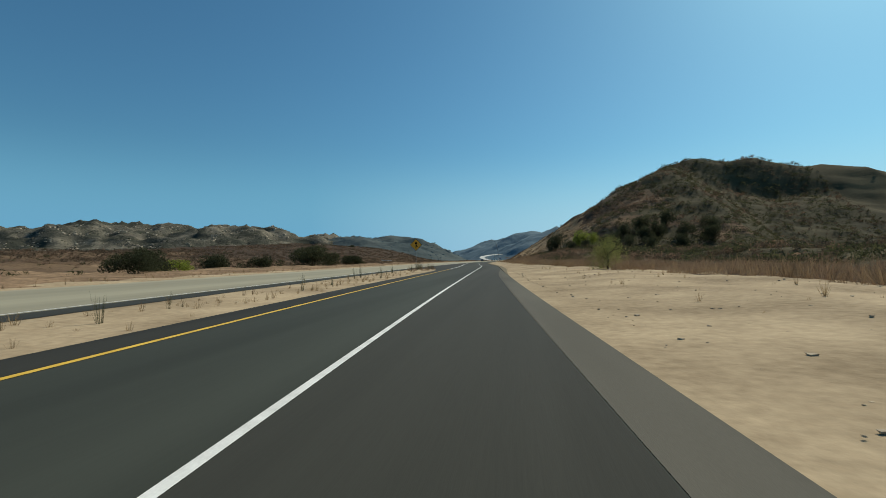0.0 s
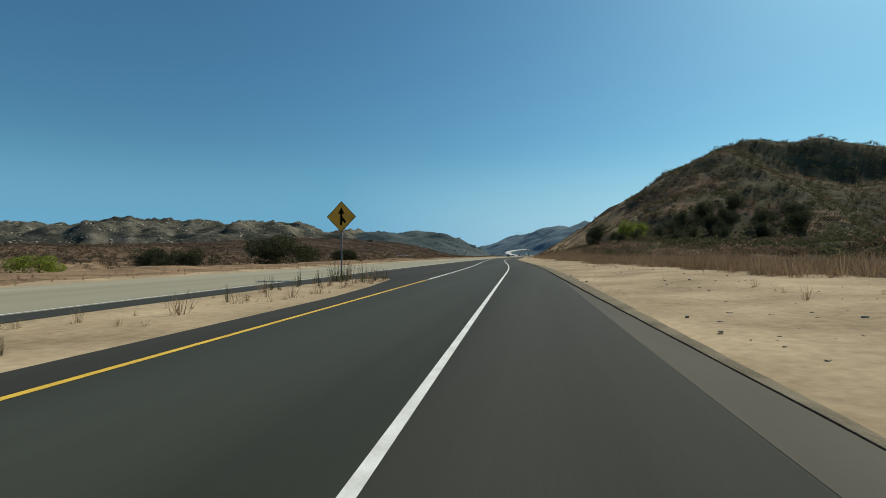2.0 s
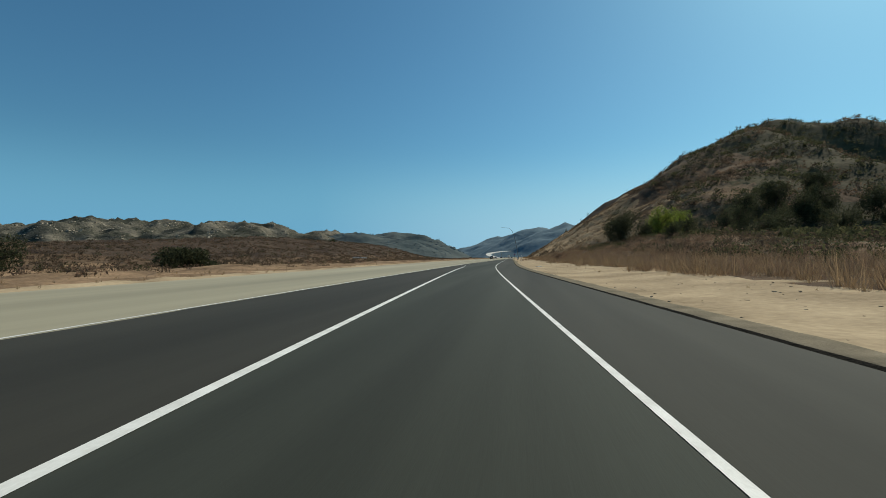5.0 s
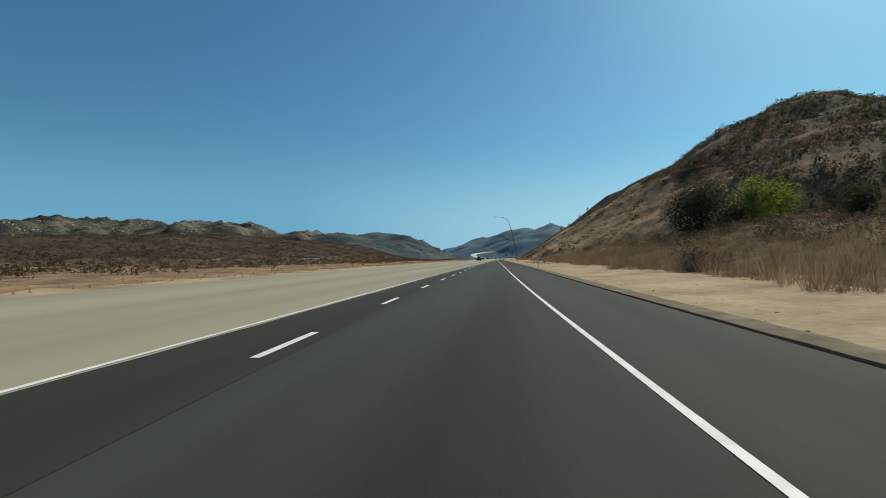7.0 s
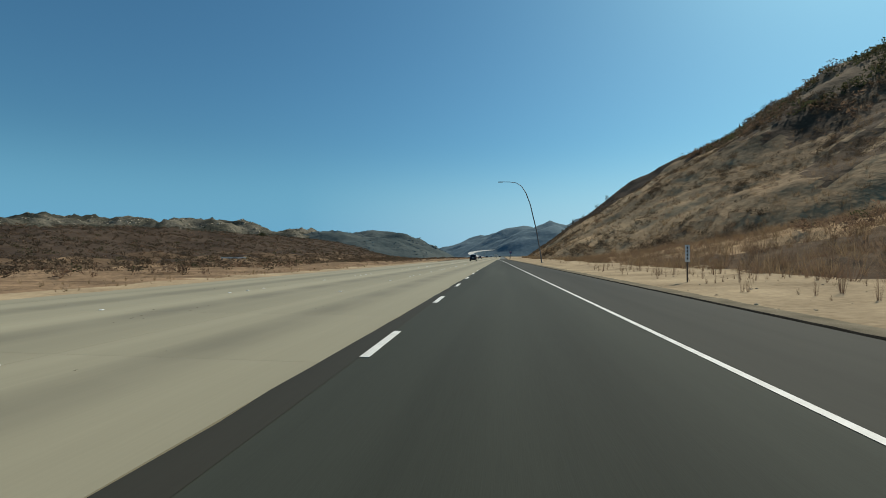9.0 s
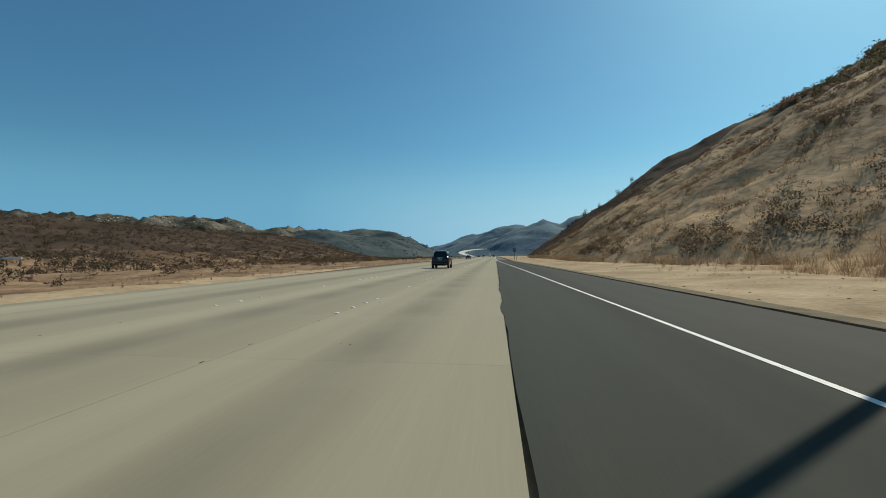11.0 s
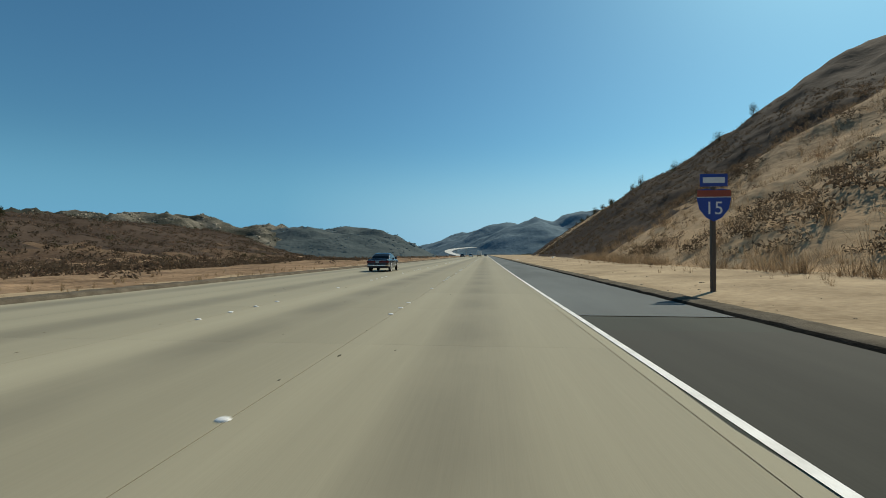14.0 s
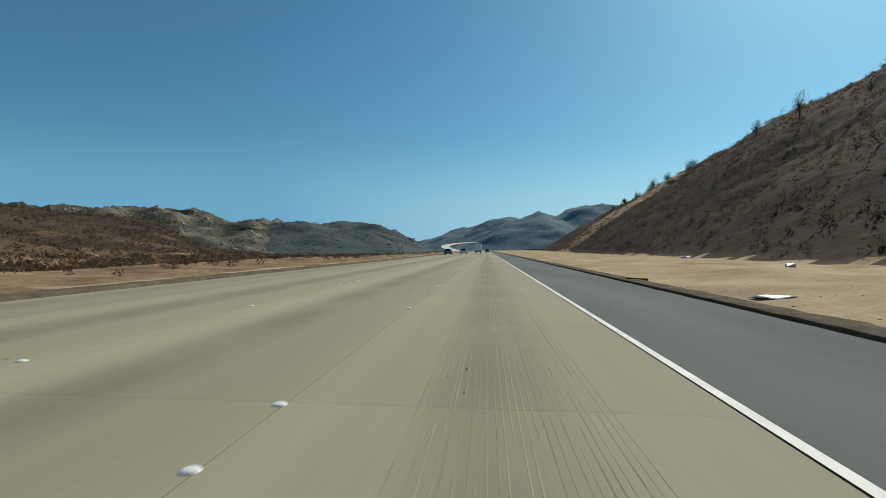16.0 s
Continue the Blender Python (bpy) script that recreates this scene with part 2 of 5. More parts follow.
def gore_u(y):
    """Left edge of the ramp's asphalt: the gravel between ramp and freeway ends where the two meet."""
    y = np.asarray(y, dtype=float)
    return np.where(y < 53.9, lane_u(y) - 0.8 - np.interp(y, [44, 48, 52.6, 53.8], [0.05, 0.35, 0.9, 1.4]), 0.0)


def left_u(y):
    """Left edge of the concrete."""
    return along(y, [-60, 70, 130, 190, 350, 500], [-6.6, -8.0, -9.0, -10.2, -11.8, -11.8])


def toe_u(y):
    return np.interp(y, [-100, 60, 150, 225, 285, 320, 430, 470, 560, 800, 1500], [75, 58, 50, 44, 22, 13, 13, 17, 20, 40, 120]) + 0.8 * np.sin(y * 0.09)


def land(x, y):
    """Height of the ground."""
    x, y = np.asarray(x, dtype=float), np.asarray(y, dtype=float)
    u = x - bend(y)
    e = u - right_u(y)
    z = np.full(x.shape, -0.06)
    z += 0.10 * step(0.05, 0.5, e) + step(0.5, 6, e) * (0.28 + 0.09 * waves(x, y, 6, 3))
    # gravel beside the ramp lies almost flush with the asphalt
    z += 0.048 * step(-0.5, 0.4, u) * (1 - step(-0.6, 0.0, e)) * (1 - step(56, 62, y))
    # hill
    apron = np.clip(0.22 * (u - 14), 0, 6) * step(90, 230, y) * (1 - step(240, 320, y))
    slope = np.interp(y, [300, 440, 480], [0.61, 0.62, 0.72]) + 0.04 * waves(x, y, 90, 5)
    crest = np.interp(y, [-300, 100, 165, 200, 225, 302, 350, 392, 418, 461, 487, 530, 600, 700, 900, 1500], [2, 3, 3, 6, 14, 50, 72, 83, 76, 62, 49, 38, 31, 24, 12, 0])
    crest = crest * (1 + 0.045 * waves(x, y, 70, 8)) - 0.11 * np.maximum(u - 150, 0) - np.minimum(0.6 * np.maximum(u - 120, 0), 22) * (1 - step(350, 388, y))
    rise = np.maximum(u - toe_u(y), 0) * slope
    k = 5.0
    hill = -np.logaddexp(-rise / k, -np.maximum(crest, 0.01) / k) * k
    hill = np.where(u > toe_u(y), np.maximum(hill, 0) * (1 - 0.75 * step(280, 520, u)), 0)
    for hx, hy, high, wide, deep in ((175, 440, 88, 110, 110), (470, 580, 118, 260, 260)):
        hill = np.maximum(hill, high * (1 - np.sqrt(((u - hx) / wide) ** 2 + ((y - hy) / deep) ** 2)) * (u > 120))
    inside = np.clip((u - toe_u(y)) * 0.1, 0, 1)
    hill += inside * (0.9 * waves(x, y, 30, 11, 3) + 0.22 * waves(x, y, 7, 12, 3))
    z += np.maximum(np.maximum(hill, 0), apron + (apron > 0.3) * 0.25 * waves(x, y, 9, 13, 3))
    # plain and low hill on the other side
    f = left_u(y) - u
    low = np.interp(y, [0, 60, 120, 250, 420, 600, 660, 720, 800], [1, 2.0, 4.5, 7.6, 17, 18, 18, 18, 18])
    z += np.where(f > 0.2, 0.10 * step(0.2, 0.8, f) + (f > 0.5) * 0.07 * waves(x, y, 3, 25), 0)
    z -= 1.4 * step(4, 45, f) * (1 - step(640, 720, y))
    z += 0.3 * step(3, 9, f) * waves(x, y, 24, 21) * (1 - step(620, 700, y))
    ends = y - 455 - 1.25 * f
    z += low * step(45, 180, f) * (1 - step(0, 70, ends)) * (1 - step(200, 420, f)) * (1 + 0.10 * waves(x, y, 60, 22)) + step(30, 90, f) * 0.5 * waves(x, y, 18, 23, 3)
    z -= 13 * step(260, 520, f) + 12 * step(60, 200, ends) * step(10, 60, f)
    z += 1.8 * waves(x, y, 160, 31) * step(200, 400, f)
    return z


def ground_z(x, y):
    return float(land(np.array(x), np.array(y)))


def stretched(lo, hi, fine_lo, fine_hi, d, grow):
    mid = list(np.arange(fine_lo, fine_hi + d / 2, d))
    s, v = d, fine_hi
    while v < hi:
        s *= grow
        v = min(v + s, hi)
        mid.append(v)
    s, v = d, fine_lo
    while v > lo:
        s *= grow
        v = max(v - s, lo)
        mid.insert(0, v)
    return np.array(mid)


gx = stretched(-4600, 4600, -30, 70, 0.9, 1.07)
gy = stretched(-500, 4850, -8, 520, 1.5, 1.05)
GX, GY = np.meshgrid(gx, gy)
GX = GX + bend(GY) * np.clip(1 - np.abs(GX) / 400, 0, 1)
GZ = land(GX, GY)
me = grid_mesh("ground", GX, GY, GZ)
for m in (DIRT, BANK_SOIL, HILL_SOIL, VALLEY, HILL_SCRUB, BURNT, GREEN_SCRUB):
    me.materials.append(m)
cx, cy = (GX[:-1, :-1] + GX[1:, 1:]) / 2, (GY[:-1, :-1] + GY[1:, 1:]) / 2
cu = cx - bend(cy)
up = cu - toe_u(cy)
zone = np.where((up > np.where(cy > 425, 0.3, 1.5) * waves(cx, cy, 4, 44)) | ((cu > np.interp(cy, [0, 46, 85, 160, 290], [24, 21, 17, 14, 14]) + 1.2 * waves(cx, cy, 5, 46)) & (cy > -60) & (cy < 300)), 2, 0)
rag = 14 * waves(cx, cy, 40, 91, 4) + 3 * waves(cx, cy, 9, 92, 2)
scrub = (cy < 232 + 0.35 * cu + rag) | (up > np.interp(cy, [240, 300, 370], [18, 40, 66]) + rag)
zone = np.where((zone == 2) & scrub, 4, zone)
zone = np.where((zone == 4) & (cu > 42 + 0.4 * rag) & ((cy < 225 + 0.35 * cu + rag) | (cu > 100)) & (waves(cx, cy, 50, 93, 4) > -0.5), 6, zone)
zone = np.where((zone >= 2) & (cu > 135 + rag) & (cy < 800), 6, zone)
zone = np.where((zone >= 2) & (cu < 150) & (cy > 440 + 0.4 * rag) & ~((cy > 590) & (cy < 640)), 5, zone)
away = left_u(cy) - cu
zone = np.where(away > 1.6 + 0.4 * waves(cx, cy, 3, 45), 1, zone)
zone = np.where((away > 62 + 16 * waves(cx, cy, 40, 47)) & (cy > 60 + 40 * waves(cx, cy, 60, 49)), 4, zone)
zone = np.where((away > 84 + 20 * waves(cx, cy, 40, 50)) & (cy > 200 + 30 * waves(cx, cy, 60, 52)), 5, zone)
zone = np.where((away > 330) | (cy > 1000) | ((away > 10) & (cy > 520 + 1.25 * away)), 3, zone)
me.polygons.foreach_set("material_index", zone.ravel().astype(np.int32))
tagged(new("ground", me), "dry sandy ground rising into a brushy brown hillside", "ground", kind="structure")


# ---- mountains ----
slopes = {}


def range_of_hills(name, label, x0, x1, y0, y1, d, peaks, seed, rough, deep):
    """Peaks as (x, y, height, half width, half depth), spread over a wider and deeper land by deep."""
    X, Y = np.meshgrid(np.arange(x0, x1 + d, d), np.arange(y0, y1 + d, d))
    Z = np.full(X.shape, -30.0)
    for px, py, h, r, dep in peaks:
        q = np.sqrt(((X - px) / r) ** 2 + ((Y - py) / dep) ** 2)
        Z = np.maximum(Z, (h + 14) * np.maximum(1 - q, -0.1) * (1 - 0.25 * np.exp(-(q * 4) ** 2)) * 1.0 + 0.12 * (h + 14) * np.exp(-(q * 4) ** 2) - 14)
    near = np.clip((Z + 14) / 60, 0, 1)
    Z += near * rough * (waves(X, Y, 340, seed, 6, 0.55) - np.abs(waves(X, Y, 210, seed + 1, 4)) * 0.8)
    wide = 1.458 * deep
    X, Y, Z = 2.4 + X * wide - 0.0326 * Y * deep, 187 + Y * deep, 1.1 + Z * wide * 1.09
    slopes[name] = X, Y, Z
    return tagged(new(name, grid_mesh(name, X, Y, Z)), label, "mountain", kind="structure")


rocky = range_of_hills("mountain_left", "boulder-strewn grey-green chaparral mountain range", -2300, -100, 900, 3000, 12, [
    (-1230, 1700, 136, 520, 800), (-1000, 1720, 112, 430, 750), (-1800, 1750, 136, 800, 800), (-790, 1700, 116, 400, 750),
    (-700, 1800, 102, 330, 700), (-605, 1900, 88, 320, 650), (-600, 2120, 84, 380, 600), (-520, 2250, 80, 380, 600)], 61, 19, 1.35)
rocky.data.materials.append(ROCKY)
ridge = range_of_hills("mountain_middle", "olive ridge behind the valley, its colour shifted to blue for haze", -1500, 60, 2000, 3300, 16, [
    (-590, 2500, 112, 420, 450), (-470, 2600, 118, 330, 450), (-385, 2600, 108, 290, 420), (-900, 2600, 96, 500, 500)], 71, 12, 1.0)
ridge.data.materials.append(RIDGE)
far = range_of_hills("mountain_right", "distant mountains beyond the road, coloured blue-grey for haze", -700, 1600, 2500, 4400, 20, [
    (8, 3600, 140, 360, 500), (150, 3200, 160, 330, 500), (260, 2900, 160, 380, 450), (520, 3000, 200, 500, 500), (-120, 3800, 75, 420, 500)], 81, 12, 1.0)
far.data.materials.append(HAZED_FAR)


# ---- road ----
NEAR_ROWS = np.concatenate([np.arange(-60, 480, 0.75), np.arange(480, 1300, 12.0)])


def strip(name, label, mat, lo, hi, y0, y1, z, cols=8, category="road"):
    """A sheet along the road between two lines, each a number or a function of y."""
    ys = NEAR_ROWS[(NEAR_ROWS > y0) & (NEAR_ROWS < y1)]
    ys = np.concatenate([[y0], ys, [y1]])
    L, H = (np.broadcast_to(f(ys) if callable(f) else float(f), ys.shape)[:, None] for f in (lo, hi))
    X = L + (H - L) * np.linspace(0, 1, cols)[None] + bend(ys)[:, None]
    Y = np.repeat(ys[:, None], cols, 1)
    me = grid_mesh(name, X, Y, np.full(X.shape, z))
    me.materials.append(mat)
    return tagged(new(name, me), label, category, kind="structure")


def ragged(y):
    return 0.03 * waves(y, y * 0, 1.6, 19, 4) + 0.03 * waves(y, y * 0, 7.0, 20, 2)


road = strip("road", "dark asphalt merging lane of the freeway", ASPHALT, lambda y: gore_u(y) + ragged(y) * (y > 54) + (edge_u(y) - 0.05) * step(352, 359, y), lambda y: right_u(y) - 0.65 * (1 - step(30, 60, y)), -60, 379.5, 0.0, cols=14)
strip("shoulder_1", "grey weathered asphalt shoulder of the ramp", SHOULDER, lambda y: right_u(y) - 0.645 * (1 - step(30, 60, y)), lambda y: right_u(y) + 0.02, -60, 59, 0.0)
strip("shoulder_2", "pale grey asphalt shoulder beside the concrete", GREY_SHOULDER, lambda y: edge_u(y) + ragged(y), right_u, 379.6, 1200, 0.0)
strip("shoulder_3", "dark asphalt strip between concrete and gravel", OUTER_ASPHALT, 0.02, lambda y: np.interp(y, [-60, 40, 46.8, 49.6, 52.1, 53.8], [0.9, 1.0, 1.2, 1.45, 1.75, 3.2]) + ragged(y), -60, 55.5, -0.002)
strip("concrete_patch", "concrete widening under the edge line", CONCRETE, 0.004, lambda y: np.maximum((edge_u(y) + 0.02) * step(352, 359, y) + ragged(y) - 0.004, 0.006), 352, 1200, -0.004)
strip("inner_lane", "dark brown-grey asphalt between the lane and the concrete", INNER_ASPHALT, lambda y: gore_u(y) + ragged(y) * (y > 54) + 0.006, lambda y: np.maximum(lane_u(y) - 0.066, gore_u(y) + ragged(y) + 0.014), -60, 224, 0.004)
strip("outer_shoulder", "brown-grey asphalt shoulder outside the edge line", OUTER_ASPHALT, lambda y: edge_u(y) + 0.05, lambda y: np.maximum(right_u(y) - 0.025 - 0.65 * (1 - step(30, 60, y)), edge_u(y) + 0.06), -60, 378, 0.004)
bed = strip("concrete_road", "pale concrete freeway lanes", JOINT, left_u, 0.0, -60, 1250, -0.03)


def dike(name, line, y0, y1, high, side, face, top, label):
    """A low asphalt dike: a dark worn face, and a broad dusty top that runs out into the sand."""
    ys = np.arange(y0, y1, 0.5)
    prof = np.array([(-0.03, -0.06), (0.0, 0.35), (0.025, 0.85), (0.07, 1.0), (0.22, 1.1), (0.45, 1.15), (0.6, 1.0), (0.68, -0.9)])
    n = len(prof)
    Y = np.repeat(ys[:, None], n, 1)
    w = 0.02 * waves(ys, ys * 0, 1.6, 9)
    grow = step(y0, y0 + 30, ys)[:, None]
    X = (line(ys) + bend(ys))[:, None] + side * prof[None, :, 0] * (0.03 + 0.97 * grow) + w[:, None] * grow + 0.06 * waves(Y, prof[None, :, 0] + 0 * Y, 2.2, 14) * (prof[None, :, 0] > 0.4) * grow
    Z = prof[None, :, 1] * high * (0.1 + 0.9 * grow) * (1 + 0.15 * waves(X * 3, Y, 0.9, 10))
    if side < 0:
        X, Z = X[:, ::-1], Z[:, ::-1]
    me = grid_mesh(name, X, Y, Z)
    me.materials.append(face)
    me.materials.append(top)
    col = np.arange(n - 1) if side > 0 else np.arange(n - 1)[::-1]
    me.polygons.foreach_set("material_index", np.tile((col > 1).astype(np.int32), len(ys) - 1))
    return tagged(new(name, me), label, "kerb", kind="structure")


dike("kerb_1", right_u, 28, 372, 0.042, 1, BERM, DUST_TOP, "low asphalt dike with a dark face and a dusty top")
dike("kerb_2", right_u, 345, 900, 0.07, 1, BERM, DUSTY_BERM, "low dusty asphalt dike along the grey shoulder")
dike("kerb_3", left_u, 285, 900, 0.10, -1, DUSTY_BERM, DUSTY_BERM, "low dusty dike along the far lanes")

# ---- vehicles ----
BLACK = plain("black_trim", (0.004, 0.004, 0.005), 0.6, spec=0.25)
CHROME = plain("chrome", (0.75, 0.75, 0.77), 0.25, 1.0)
INK = plain("ink", (0.006, 0.006, 0.006), 0.9, spec=0.05)
RUBBER = plain("rubber", (0.02, 0.02, 0.02), 0.8)
RIM = plain("alloy", (0.60, 0.60, 0.61), 0.28, 0.85)


def wheel(parent, x, y, r=0.33, w=0.21, side=1, white=False, spokes=6):
    """Tyre with rounded shoulders, and an alloy rim with spokes."""
    def lathe(profile, sides=28):
        bm = bmesh.new()
        rings = [[bm.verts.new((px, math.cos(a) * pr, math.sin(a) * pr)) for a in np.linspace(0, math.tau, sides, endpoint=False)] for px, pr in profile]
        for a, b in zip(rings, rings[1:]):
            for i in range(sides):
                bm.faces.new((a[i], a[(i + 1) % sides], b[(i + 1) % sides], b[i]))
        return bm
    tyre = part("wheel", lathe([(-w / 2, r * 0.62), (-w / 2, r * 0.93), (-w * 0.4, r), (w * 0.4, r), (w / 2, r * 0.93), (w / 2, r * 0.62)]), RUBBER, parent)
    tyre.location = (x, y, r)
    tyre.rotation_euler = (0, 0, 0 if side > 0 else math.pi)
    part("rim", lathe([(w / 2 + 0.004, r * 0.66), (w / 2 + 0.004, r * 0.58), (w * 0.3, r * 0.56), (w * 0.25, 0.01)]), RIM, tyre)
    for i in range(spokes):
        part("spoke", boxed(w * 0.3, w * 0.5, -0.022, 0.022, 0.03, r * 0.6, m=Matrix.Rotation(i * math.tau / spokes, 4, "X")), RIM, tyre)
    if white:
        part("whitewall", lathe([(w / 2 + 0.003, r * 0.86), (w / 2 + 0.006, r * 0.80), (w / 2 + 0.003, r * 0.70)]), PAINT, tyre, "white tyre band")
    return tyre


CAR_GLASS = plain("tinted_glass", (0.010, 0.012, 0.014), 0.08, spec=0.4)
RED_LAMP = plain("red_lens", (0.30, 0.012, 0.012), 0.15, coat=1.0)
CLEAR_LAMP = plain("clear_lens", (0.7, 0.7, 0.68), 0.1, coat=1.0)
PLATE_INK = plain("plate_ink", (0.10, 0.11, 0.16), 0.6)
PLATE = plain("plate", (0.44, 0.43, 0.42), 0.5)


def loft(stations, ring):
    """A closed skin through rings of equal length."""
    bm = bmesh.new()
    rows = [[bm.verts.new(p) for p in ring(*st)] for st in stations]
    n = len(rows[0])
    for a, b in zip(rows, rows[1:]):
        for i in range(n):
            bm.faces.new((a[i], a[(i + 1) % n], b[(i + 1) % n], b[i]))
    bm.faces.new(rows[0][::-1]), bm.faces.new(rows[-1])
    return bm


SUV_PAINT = plain("black_paint", (0.0035, 0.0038, 0.005), 0.16, spec=0.35, coat=0.3)
SEDAN_PAINT = plain("dark_blue_paint", (0.010, 0.019, 0.038), 0.22, 0.2, spec=0.4, coat=0.4)
GREY_PAINT = plain("dark_grey_paint", (0.03, 0.03, 0.035), 0.25, coat=1.0)
WHITE_PAINT = plain("white_paint", (0.72, 0.72, 0.70), 0.4)
GREY_LENS = plain("grey_lens", (0.13, 0.135, 0.14), 0.2, spec=0.4)
DARK_RED_LAMP = plain("dark_red_lens", (0.13, 0.006, 0.008), 0.25, spec=0.3)
SUV_ST = [(0.0, 0.84, 0.47, 1.00), (0.02, 0.885, 0.42, 1.04), (0.07, 0.925, 0.37, 1.065), (0.16, 0.95, 0.33, 1.08), (0.45, 0.968, 0.30, 1.10), (1.6, 0.975, 0.27, 1.09), (3.0, 0.975, 0.27, 1.07), (3.7, 0.965, 0.28, 1.04), (4.3, 0.93, 0.32, 0.97), (4.6, 0.87, 0.36, 0.88), (4.73, 0.79, 0.41, 0.80), (4.79, 0.70, 0.46, 0.72)]
SEDAN_ST = [(0.0, 0.88, 0.44, 0.88), (0.03, 0.92, 0.40, 0.925), (0.10, 0.95, 0.34, 0.95), (0.25, 0.97, 0.30, 0.965), (0.6, 0.985, 0.27, 0.975), (2.0, 0.995, 0.25, 0.97), (3.6, 0.99, 0.25, 0.96), (4.4, 0.97, 0.27, 0.91), (5.0, 0.92, 0.31, 0.82), (5.3, 0.85, 0.36, 0.73), (5.42, 0.76, 0.44, 0.64)]


def body_ring(y, w, zb, zt):
    half = [(0.0, zb), (w * 0.80, zb), (w * 0.91, zb + 0.03), (w * 0.965, zb + 0.09), (w * 0.99, zb + 0.18), (w, zb + 0.28), (w, zb + (zt - zb) * 0.64), (w * 0.992, zt - 0.13), (w * 0.965, zt - 0.065), (w * 0.92, zt - 0.02), (w * 0.86, zt), (0.0, zt + 0.02)]
    return [(x, y, z) for x, z in half] + [(-x, y, z) for x, z in half[-2:0:-1]]


def corner_lamp(sx, W, z0, z1, inner, back, lean=0.0):
    """A lens that wraps the rear corner, with depth of its own."""
    path = [(inner, -0.012), (W / 2 - 0.14, -0.012), (W / 2 - 0.075, 0.008), (W / 2 - 0.035, 0.065), (W / 2 - 0.012, 0.15), (W / 2 + 0.004, back)]
    rows = []
    for z in np.linspace(z0, z1, 5):
        k = max(z - 1.04, 0) * lean
        outer = [(sx * (x - k), y + k, z) for x, y in path]
        rows.append(outer + [(x - sx * 0.06, y + 0.03, z) for x, y, z in outer[::-1]])
    return loft(rows, lambda *p: p)


def wrapped_bar(W, section, back, reach):
    """A bar that runs along one side's end, round the tail and along the other; section as outward and z."""
    half = [(W / 2, reach, 1, 0), (W / 2, 0.30, 1, 0), (W / 2 - 0.01, 0.16, 0.95, -0.2), (W / 2 - 0.06, 0.04, 0.75, -0.6), (W / 2 - 0.16, back + 0.02, 0.35, -0.9), (W / 2 - 0.32, back, 0.1, -1), (0.0, back - 0.02, 0, -1)]
    path = half + [(-x, y, -nx, ny) for x, y, nx, ny in half[-2::-1]]
    return loft([[(x + nx * o, y + ny * o, z) for o, z in section] for x, y, nx, ny in path], lambda *p: p)


